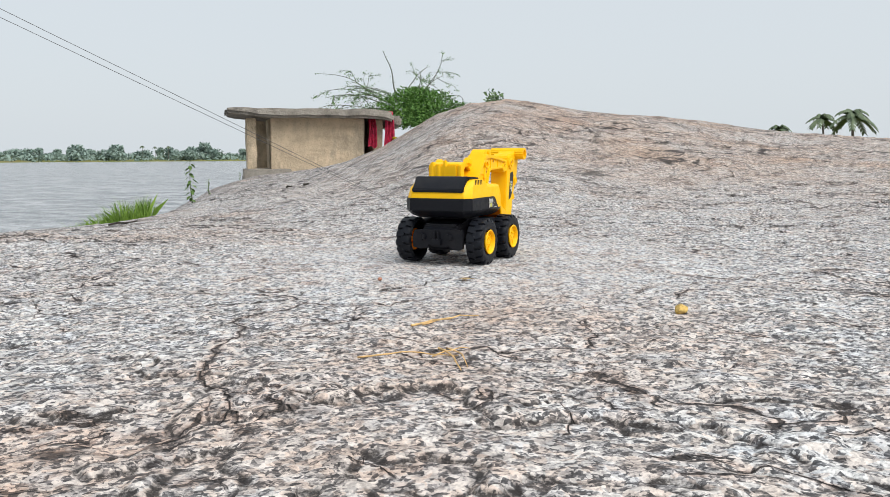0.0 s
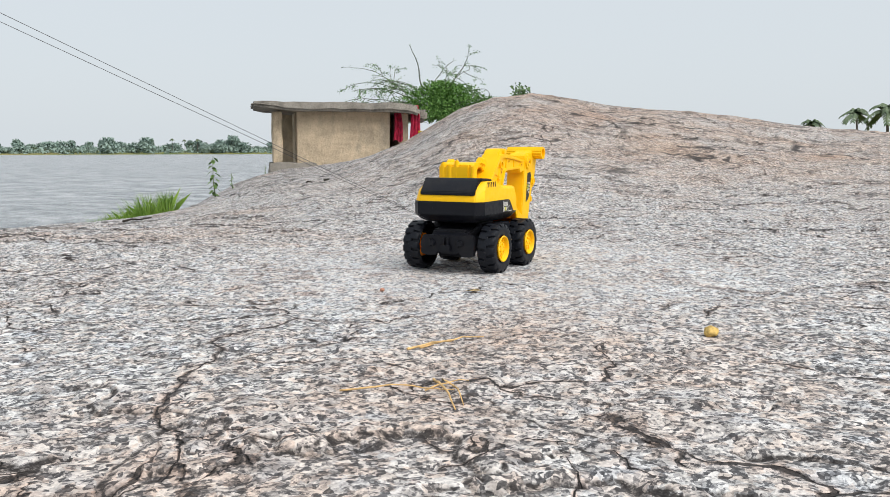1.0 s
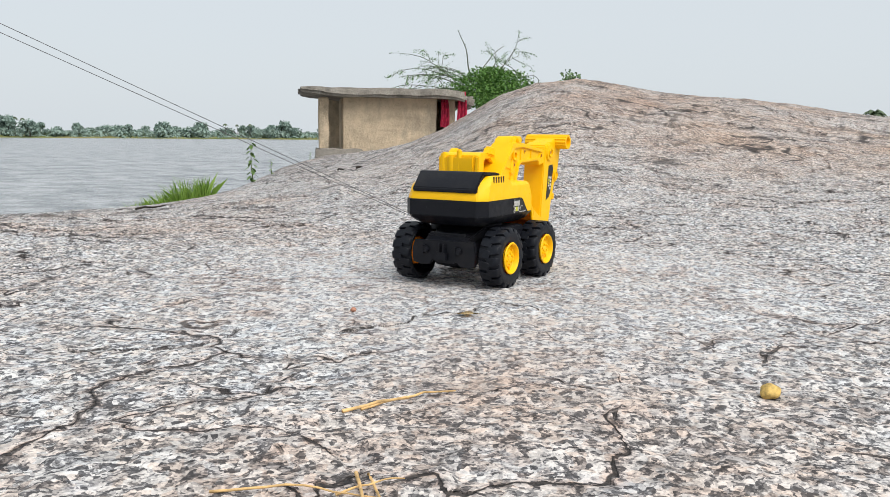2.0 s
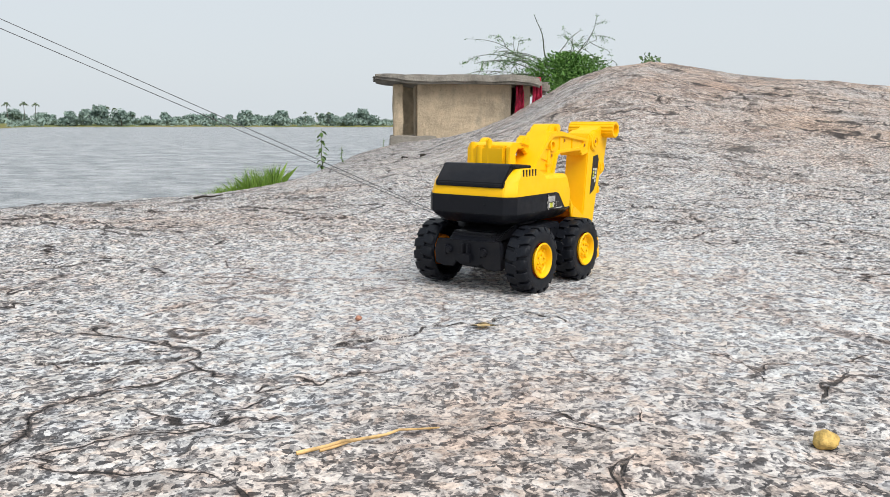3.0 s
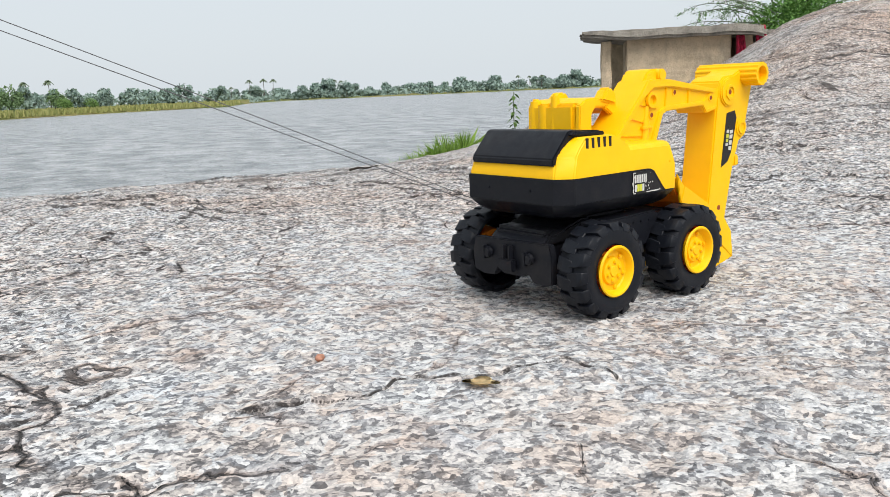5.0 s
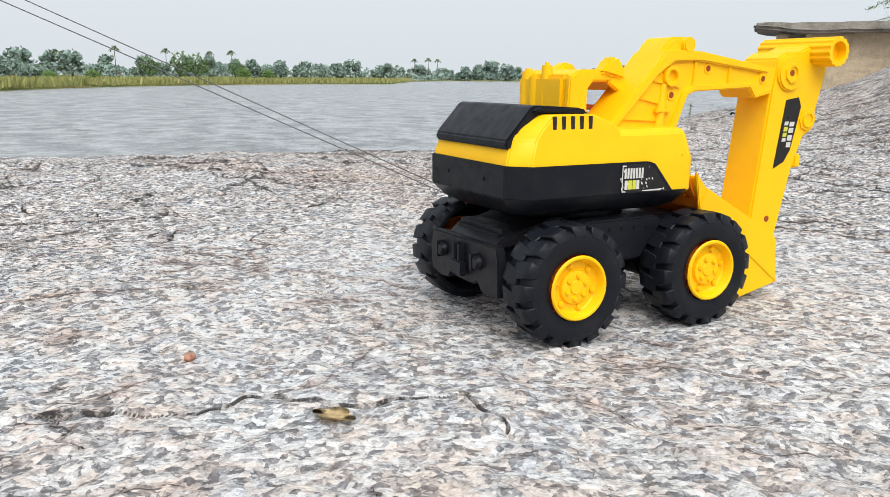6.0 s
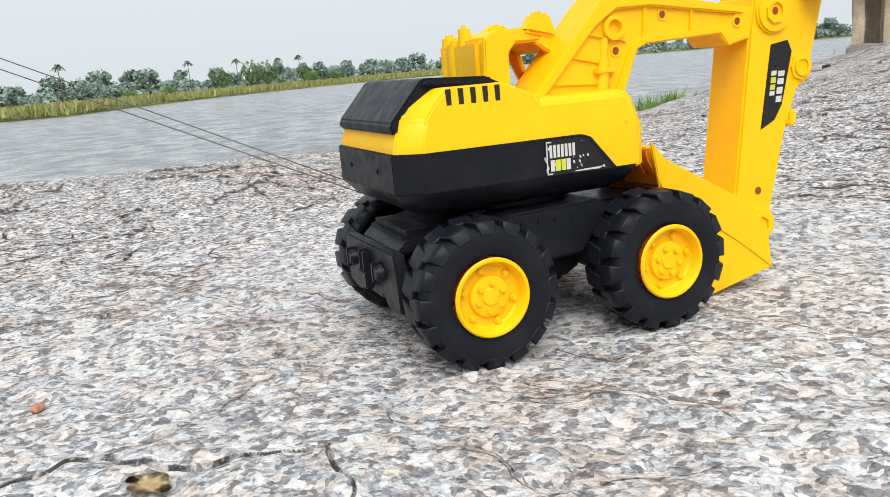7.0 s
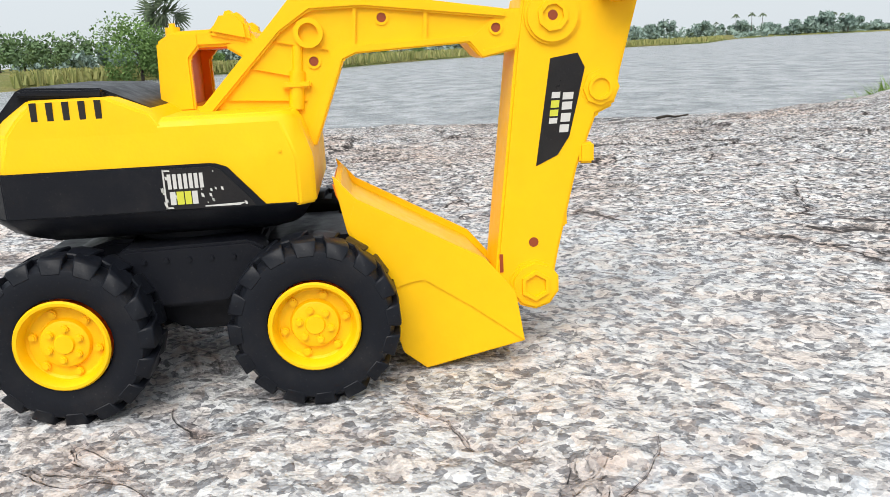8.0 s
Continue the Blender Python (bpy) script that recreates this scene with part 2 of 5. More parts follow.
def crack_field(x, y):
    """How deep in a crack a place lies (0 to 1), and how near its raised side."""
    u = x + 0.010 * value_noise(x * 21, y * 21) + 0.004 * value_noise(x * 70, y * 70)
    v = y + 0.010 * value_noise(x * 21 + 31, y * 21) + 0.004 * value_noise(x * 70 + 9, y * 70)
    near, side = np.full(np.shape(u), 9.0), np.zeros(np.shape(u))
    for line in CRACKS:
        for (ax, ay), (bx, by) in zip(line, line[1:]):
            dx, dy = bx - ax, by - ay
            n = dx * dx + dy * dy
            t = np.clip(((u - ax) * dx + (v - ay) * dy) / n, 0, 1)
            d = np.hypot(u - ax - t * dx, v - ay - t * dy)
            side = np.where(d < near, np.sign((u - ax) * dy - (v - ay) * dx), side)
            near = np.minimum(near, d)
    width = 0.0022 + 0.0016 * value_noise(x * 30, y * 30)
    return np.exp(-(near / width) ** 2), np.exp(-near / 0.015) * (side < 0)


def flakes(x, y):
    """Broken layers of rock: low steps along wandering edges, with a dirty seam at the foot of each. Gives height and dirt."""
    def wobble(x, y):
        return (0.30 * value_noise(x * 6.5, y * 6.5) + 0.17 * value_noise(x * 17, y * 17) + 0.10 * value_noise(x * 45, y * 45))

    e = 0.004
    w0, wx, wy = wobble(x, y), wobble(x + e, y), wobble(x, y + e)
    reach = np.hypot(x, y)
    worn = smooth(0.45, 0.85, reach)  # the middle of the dome is worn smooth
    height, dirt = 0.0, 0.0
    for k, (fx, fy, sx, level, rise) in enumerate(((0.8, 1.5, 20, 0.10, 0.009), (1.3, 2.2, 41, -0.22, 0.007), (2.1, 3.3, 7, 0.18, 0.006),
                                                   (2.9, 4.4, 53, -0.05, 0.005), (4.5, 6.0, 31, 0.25, 0.004), (7.0, 9.5, 11, 0.0, 0.0035), (11.0, 15.0, 3, 0.1, 0.003))):
        m = 0.45 + 0.12 * k
        base = lambda x, y: value_noise(x * fx + sx, y * fy + sx * 0.37)
        s = base(x, y) + w0 * m
        slope = np.hypot(base(x + e, y) + wx * m - s, base(x, y + e) + wy * m - s) / e + 0.6
        gate = smooth(0.24 - 0.04 * k, 0.44 - 0.04 * k, value_noise(x * (2.2 + 0.8 * k) + sx * 1.7, y * (2.2 + 0.8 * k) + k * 3.1) + 0.35 * value_noise(x * 11 + sx, y * 11)) * (worn if k < 5 else smooth(0.75, 1.2, reach))
        d = (s - level) / slope
        width = np.maximum(0.0024 + 0.0010 * value_noise(x * 13 + k, y * 13), (0.0026 + 0.0012 * value_noise(x * 5 + k, y * 5)) * reach)
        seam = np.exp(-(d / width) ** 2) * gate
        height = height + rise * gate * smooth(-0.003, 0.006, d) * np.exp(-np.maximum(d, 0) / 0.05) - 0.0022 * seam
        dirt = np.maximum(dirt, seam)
    deep, lip = crack_field(x, y)
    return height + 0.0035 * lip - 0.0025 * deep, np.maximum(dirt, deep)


# the highest grains under the four wheels carry the toy
SEAT = max(float(rock_height(x + dx, y + dy)) for x in (0.042, -0.089) for y in (-0.0537, 0.0537) for dx in (-0.012, 0, 0.012) for dy in (-0.005, 0, 0.005)) - 0.0006


def build_rock():
    # bearings and rings packed more closely on the side that is seen
    a = np.radians(np.concatenate([np.linspace(-30, 122, 720, endpoint=False), np.linspace(122, 330, 680, endpoint=False)]))
    rr = np.concatenate([np.geomspace(0.012, 0.14, 30, endpoint=False), np.geomspace(0.14, 2.2, 520, endpoint=False), np.geomspace(2.2, 7.5, 170, endpoint=False), np.geomspace(7.5, 42, 50)])
    rings, spokes = len(rr), len(a)
    x = -np.outer(rr, np.sin(a))
    y = np.outer(rr, np.cos(a))
    z = rock_height(x, y)
    co = np.concatenate([np.stack([x, y, z], -1).reshape(-1, 3), [[0, 0, float(rock_height(0, 0))]]]).astype(np.float32)
    i, j = np.meshgrid(np.arange(rings - 1), np.arange(spokes), indexing="ij")
    k = (j + 1) % spokes
    quads = np.stack([i * spokes + j, (i + 1) * spokes + j, (i + 1) * spokes + k, i * spokes + k], -1).reshape(-1, 4)
    j = np.arange(spokes)
    fan = np.stack([np.full(spokes, rings * spokes), j, (j + 1) % spokes], -1)
    me = bpy.data.meshes.new("ground")
    me.vertices.add(len(co))
    me.vertices.foreach_set("co", co.ravel())
    me.loops.add(quads.size + fan.size)
    me.loops.foreach_set("vertex_index", np.concatenate([quads.ravel(), fan.ravel()]).astype(np.int32))
    starts = np.concatenate([np.arange(len(quads)) * 4, quads.size + np.arange(spokes) * 3]).astype(np.int32)
    me.polygons.add(len(starts))
    me.polygons.foreach_set("loop_start", starts)
    me.polygons.foreach_set("use_smooth", np.ones(len(starts), bool))
    me.update(calc_edges=True)
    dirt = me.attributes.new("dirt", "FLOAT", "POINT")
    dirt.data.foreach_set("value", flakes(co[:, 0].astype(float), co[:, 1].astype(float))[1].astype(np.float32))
    rough = me.attributes.new("weathered", "FLOAT", "POINT")
    rough.data.foreach_set("value", smooth(0.24, 0.62, np.hypot(co[:, 0], co[:, 1])).astype(np.float32))
    broken = me.attributes.new("broken", "FLOAT", "POINT")
    broken.data.foreach_set("value", smooth(1.0, 2.4, np.hypot(co[:, 0], co[:, 1])).astype(np.float32))
    iron = me.attributes.new("iron", "FLOAT", "POINT")
    r, b = np.hypot(co[:, 0], co[:, 1]), np.degrees(np.arctan2(-co[:, 0], co[:, 1]))
    stain = np.interp(b, SWELL_AT, SWELL) * 1.9 + 0.25 * smooth(30, 40, b) * smooth(50, 42, b)
    stain = 1.4 * stain * smooth(0.9, 3.2, r) * (0.8 + 0.6 * value_noise(co[:, 0] * 1.3, co[:, 1] * 1.3))
    iron.data.foreach_set("value", np.clip(stain, 0, 1).astype(np.float32))
    me.materials.append(GRANITE)
    return new("ground", me)


rock = tagged(build_rock(), "grey speckled granite dome with cracks and rusty patches", "rock", kind="structure")
WATER_LEVEL = -1.6
bm = bmesh.new()
bmesh.ops.create_circle(bm, cap_ends=True, segments=96, radius=2500)
for v in bm.verts:
    v.co.z = WATER_LEVEL
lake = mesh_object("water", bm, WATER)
tagged(lake, "grey choppy lake water under an overcast sky", "lake", kind="structure")


# ---- plastics of the toy ----


def plastic(name, colour, roughness, dust=0.25, gloss=0.28):
    k = Nodes(name, roughness, gloss)
    cloud = k.noise(55, 4, 0.6)
    speck = k.ramp(k.noise(900, 2, 0.5), (0.66, 0.0), (0.74, 1.0))
    dirt = k.ramp(k.noise(26, 6, 0.7), (0.50, 0.0), (0.80, dust))
    shade = tuple(c * 0.86 for c in colour)
    c = k.mix(cloud, shade, colour)
    c = k.mix(dirt, c, tuple(0.75 * v + 0.25 * w for v, w in zip(colour, (0.36, 0.30, 0.23))))
    c = k.mix(k.math("MULTIPLY", speck, dust * 0.25), c, (0.45, 0.43, 0.40))
    r = k.ramp(k.noise(120, 4, 0.6), (0.3, roughness - 0.08), (0.7, roughness + 0.12))
    return k.done(c, r, k.bump(k.noise(700, 3, 0.5), 0.00012, 0.6))


YELLOW = plastic("yellow_plastic", (1.0, 0.555, 0.001), 0.45, 0.03)
# yellow plastic with bounced light put into its colour, for the inner faces
BOUNCE_ORANGE = plastic("bounce_tinted_plastic", (0.90, 0.25, 0.012), 0.45, 0.05)
BLACK = plastic("black_plastic", (0.0075, 0.0085, 0.0125), 0.40, 0.14, 0.20)
RUBBER = plastic("black_tyre_plastic", (0.0075, 0.0090, 0.0135), 0.44, 0.14, 0.20)
DECAL = plastic("black_decal", (0.014, 0.013, 0.014), 0.35, 0.10)
WHITE = plastic("white_print", (0.62, 0.61, 0.58), 0.5, 0.10)
LIME = plastic("lime_print", (0.62, 0.62, 0.06), 0.5, 0.10)
HOLE = plain("dark_slot", (0.012, 0.008, 0.006), 0.8)
REDHOLE = plain("orange_brown_hole", (0.28, 0.05, 0.01), 0.6)


def finish(bm, angle=38):
    bm.normal_update()
    for f in bm.faces:
        f.smooth = True
    for e in bm.edges:
        e.smooth = len(e.link_faces) == 2 and e.calc_face_angle(0) < radians(angle)
    return bm


def soften(bm, width, segments=2, angle=28):
    bm.normal_update()
    edges = [e for e in bm.edges if len(e.link_faces) == 2 and e.calc_face_angle(0) > radians(angle)]
    bmesh.ops.bevel(bm, geom=edges, offset=width, segments=segments, affect="EDGES", clamp_overlap=True)
    return finish(bm)


MM = 0.001


def prism(profile, x0, x1, bevel=0.8, bm=None, inset=0.0):
    """A side profile of (y, z) in mm, run across from x0 to x1 mm."""
    b = bmesh.new()
    a = [b.verts.new((x0 * MM, y * MM, z * MM)) for y, z in profile]
    c = [b.verts.new((x1 * MM, y * MM, z * MM)) for y, z in profile]
    b.faces.new(a)
    b.faces.new(c[::-1])
    n = len(profile)
    for i in range(n):
        j = (i + 1) % n
        b.faces.new((a[j], a[i], c[i], c[j]))
    bmesh.ops.recalc_face_normals(b, faces=b.faces)
    if bevel:
        soften(b, bevel * MM)
    else:
        finish(b)
    return join(bm, b)


def join(bm, b):
    """Adds the bmesh b to bm."""
    if bm is None:
        return b
    me = bpy.data.meshes.new("joined")
    b.to_mesh(me)
    b.free()
    bm.from_mesh(me)
    bpy.data.meshes.remove(me)
    return bm


def block(x0, x1, y0, y1, z0, z1, bevel=0.8, bm=None):
    return prism([(y0, z0), (y1, z0), (y1, z1), (y0, z1)], x0, x1, bevel, bm)


def rod(p, q, radius, sides=20, bevel=0.5, bm=None, radius2=None):
    """A round bar from p to q, in mm."""
    b = bmesh.new()
    p, q = Vector(p) * MM, Vector(q) * MM
    d = q - p
    bmesh.ops.create_cone(b, cap_ends=True, segments=sides, radius1=radius * MM,
                          radius2=(radius if radius2 is None else radius2) * MM, depth=d.length)
    turn = d.to_track_quat("Z", "Y").to_matrix().to_4x4()
    bmesh.ops.transform(b, matrix=Matrix.Translation((p + q) / 2) @ turn, verts=b.verts)
    if bevel:
        soften(b, bevel * MM, 2, 50)
    else:
        finish(b)
    return join(bm, b)


def lathe(profile, x_sign=1, sides=48, centre=(0, 0, 0), bm=None):
    """A ring section of (x, radius) in mm turned about the x axis."""
    b = bmesh.new()
    rings = []
    for i in range(sides):
        a = 2 * math.pi * i / sides
        rings.append([b.verts.new(((centre[0] + x_sign * x) * MM, (centre[1] + r * math.cos(a)) * MM,
                                   (centre[2] + r * math.sin(a)) * MM)) for x, r in profile])
    for i in range(sides):
        p, q = rings[i], rings[(i + 1) % sides]
        for j in range(len(profile) - 1):
            b.faces.new((p[j], q[j], q[j + 1], p[j + 1]))
    bmesh.ops.remove_doubles(b, verts=b.verts, dist=1e-7)
    bmesh.ops.recalc_face_normals(b, faces=b.faces)
    finish(b, 32)
    return join(bm, b)


def hexring(x, y, z, outer, inner, depth, bm=None, sides=6):
    """A raised ring round a bolt on a right-hand face."""
    b = bmesh.new()
    out = []
    for r, dx in ((outer, 0), (outer, depth), (inner, depth), (inner, -0.6)):
        out.append([b.verts.new(((x + dx) * MM, (y + r * math.cos(2 * math.pi * i / sides + 0.5)) * MM,
                                 (z + r * math.sin(2 * math.pi * i / sides + 0.5)) * MM)) for i in range(sides)])
    for s, t in zip(out, out[1:]):
        for i in range(sides):
            j = (i + 1) % sides
            b.faces.new((s[i], s[j], t[j], t[i]))
    bmesh.ops.recalc_face_normals(b, faces=b.faces)
    finish(b, 30)
    return join(bm, b)


# ---- the toy excavator ----
TOY_X = -24.0          # its middle, in mm
toy = tagged(new("toy_excavator"), "yellow and black plastic toy excavator on four wheels", "toy")


def build_body():
    """The black tub, the yellow housing with its vent block, the black hood and the cab."""
    def outline(x0, x1, y0, y1, c, f, taper):
        # rear corners cut by c, front corners by f
        return [(x0 + c, y0), (x1 - c, y0), (x1, y0 + c), (x1, y1 - f), (x1 - taper, y1), (x0 + taper, y1), (x0, y1 - f), (x0, y0 + c)]

    def loft(levels, bevel):
        b = bmesh.new()
        rings = [[b.verts.new((x * MM, y * MM, z * MM)) for x, y in pts] for z, pts in levels]
        for p, q in zip(rings, rings[1:]):
            for i in range(len(p)):
                j = (i + 1) % len(p)
                b.faces.new((p[i], p[j], q[j], q[i]))
        b.faces.new(rings[0][::-1])
        b.faces.new(rings[-1])
        bmesh.ops.recalc_face_normals(b, faces=b.faces)
        return soften(b, bevel * MM, 2, 14)

    housing = part("housing", loft([
        (87.5, outline(-85.5, 33.2, -86.5, 57.5, 11, 7, 6)),
        (109, outline(-85.5, 33.4, -86.5, 57.5, 11, 7, 6)),
        (112, outline(-85.0, 33.2, -86.0, 56.5, 11, 7, 6)),
        (126.5, outline(-82.5, 32.0, -82.0, 51.5, 11, 7, 6)),
        (129.5, outline(-79, 29.0, -79, 49.0, 10, 6, 6)),
    ], 1.0), YELLOW, toy)
    # the raised engine block under the hood
    part("engine_cover", loft([
        (114, outline(-82.5, 32.6, -84.5, -2, 11, 3, 3)),
        (125, outline(-81.5, 32.2, -82.5, -4, 11, 3, 3)),
        (131.5, outline(-79, 31.8, -75.5, -8, 9, 3, 3)),
        (139.5, outline(-76.5, 31.0, -63, -27, 5, 2, 2)),
    ], 0.9), YELLOW, housing)
    hood = part("hood", prism([(-86.8, 119), (-80, 118), (-58, 134), (-33, 138), (-10, 130.5), (-12, 133.5), (-33, 143.2), (-66, 144.8), (-69, 143.6), (-86.5, 124)],
                              -72, 21.5, 1.2), BLACK, toy, "black hood with sloping back")
    part("hood_ledge", prism([(-69, 141), (-31, 139), (-31, 142.5), (-66, 143.8)], -74.5, 25.5, 0.9), BLACK, hood)
    tub = loft([
        (76, outline(-73, 20, -73, 45, 12, 8, 8)),
        (80, outline(-80, 28, -81, 50, 12, 8, 7)),
        (88.5, outline(-87, 34.4, -88, 56, 12, 8, 8)),
        (89.2, outline(-87, 34.4, -88, 56, 12, 8, 8)),
    ], 0.7)
    band = loft([
        (88.8, outline(-87, 34.4, -88, 20, 12, 0.5, 0.1)),
        (109, outline(-87, 34.4, -88, 14, 12, 0.5, 0.1)),
    ], 0.7)
    lower = part("lower_tub", join(tub, band), BLACK, toy, "scuffed black lower tub")
    for side, x0 in ((1, 33.6), (-1, -86.9)):
        # the slanting front end of the band
        part("band_end", prism([(8, 88.6), (36, 88.6), (33, 92), (20, 107), (15, 108.8), (8, 108.8)], x0, x0 + 1.2, 0.3), BLACK, lower)
    # the worn sticker on the right side, its print as plain bars
    sticker = part("sticker", prism([(-8, 89.5), (31, 89.2), (29.5, 92), (17, 106), (13, 107.6), (-8, 107.6)], 34.9, 35.2, 0), DECAL, toy, "worn black sticker with white print")
    for i in range(9):
        y, w = -6 + i * 2.3, 1.55
        if i < 7:
            part("print_bar", prism([(y, 98.6), (y + w, 98.6), (y + w, 105.2), (y, 105.2)], 35.2, 35.32, 0), WHITE, sticker)
    for y, w, m in ((-5.6, 2.4, WHITE), (-2.7, 3.0, LIME), (0.8, 2.7, LIME), (3.9, 2.4, WHITE)):
        part("print_bar", prism([(y, 91.6), (y + w, 91.6), (y + w, 97.4), (y, 97.4)], 35.2, 35.32, 0), m, sticker)
    part("print_bar", prism([(-7.9, 90), (-7.2, 90), (-7.2, 106), (-7.9, 107.4)], 35.2, 35.3, 0), WHITE, sticker)
    for z in (89.9, 106.4):
        part("print_bar", prism([(-7.9, z), (-4.5, z), (-4.9, z + 0.7), (-7.9, z + 0.8)], 35.2, 35.3, 0), WHITE, sticker)
    part("print_bar", prism([(9, 90.0), (24, 89.8), (27, 91.0), (9, 90.5)], 35.2, 35.3, 0), WHITE, sticker)
    rng = random.Random(4)
    for i in range(22):
        y = rng.choice((-7.8, -7.2, -4, 9, 13, 18, 22, 26)) + rng.uniform(-1.5, 1.5)
        z = rng.uniform(90, 106) if y < 14 else rng.uniform(90, 106 - (y - 13) * 1.05)
        s = rng.uniform(0.4, 1.3)
        part("scuff", prism([(y, z), (y + s, z - s * 0.4), (y + s * 0.8, z + s), (y - s * 0.2, z + s * 1.4)], 35.2, 35.29, 0), WHITE, sticker)
    # five vents on each side of the block
    for i in range(5):
        y = -60.0 + i * 6.7
        for x in (31.1, -79.4):
            part("vent_slot", block(x, x + 0.75, y, y + 2.7, 130.5, 138.6, 0, None), HOLE, housing)
    part("moulding_pin", rod((32.0, 43.5, 112.5), (33.8, 43.5, 112.5), 0.9, 10, 0.2), YELLOW, housing)
    for x in (-50, -2):
        part("rivet", rod((x, -85, 99), (x, -88.9, 99), 1.2, 12, 0.3), BLACK, lower)
    part("turntable", rod((TOY_X, -4, 66), (TOY_X, -4, 77), 36, 40, 1.0), BLACK, toy)


def build_cab():
    cab = part("cab", None or block(-76, -16, -14, 38, 127, 131, 1.0), YELLOW, toy, "open yellow cab with window frames")
    # back wall with rounded lobes
    wall = block(-76, -21, -17, -6, 129, 163, 2.4)
    for x, y, top, r in ((-69, -12.5, 168, 6.5), (-45, -13, 172, 5.0)):
        wall = rod((x, y, 129), (x, y, top), r, 20, 2.0, wall, r * 0.72)
    wall = rod((-57, -13, 130), (-57, -13, 164), 6.0, 18, 2.0, wall)
    part("back_wall", wall, YELLOW, cab)
    part("roof", prism([(-12, 159), (27, 159), (36, 152), (38, 154), (30, 165.5), (22, 167.5), (-6, 167), (-13, 163)], -75, -15, 1.8), YELLOW, cab)
    for x0, x1 in ((-76, -71), (-20, -14.5)):
        part("window_frame", join(prism([(-16.5, 129), (0, 129), (0, 154), (5, 159.5), (5, 166), (-8, 166.5), (-15, 162)], x0, x1, 1.0),
                                  prism([(24, 166), (17, 158.5), (30, 150), (40, 129), (46, 129), (37, 155)], x0, x1, 1.0)), YELLOW, cab)
    # thin panels added to put the orange of bounced light into the colour
    part("bounce_lining", join(prism([(-5.2, 131), (-1, 131), (-1, 153), (4, 158.4), (24, 158.4), (29, 149), (38.5, 131), (42, 131), (34, 152), (26, 160), (0, 161), (-5.2, 158)], -71, -70.2, 0),
                              join(block(-70, -21, -6, -5.2, 131, 158, 0), block(-70, -20.5, -5, 25, 158.2, 158.95, 0))), BOUNCE_ORANGE, cab, "inner face of the cab, tinted orange for bounced light")
    # the beacon lumps at the roof's front
    part("roof_lamp", prism([(9, 165), (30, 160), (29, 170), (23, 176), (17, 175), (13, 169)], -24, -12, 2.0), YELLOW, cab)
    part("roof_lamp", prism([(9, 165), (30, 160), (29, 168), (23, 173), (17, 172), (13, 169)], -78, -66, 2.0), YELLOW, cab)
    # bounced light inside the cab is put into this bar's colour
    part("windscreen_bar", block(-72, -18, 36, 40, 138, 142, 1.0), BOUNCE_ORANGE, cab)


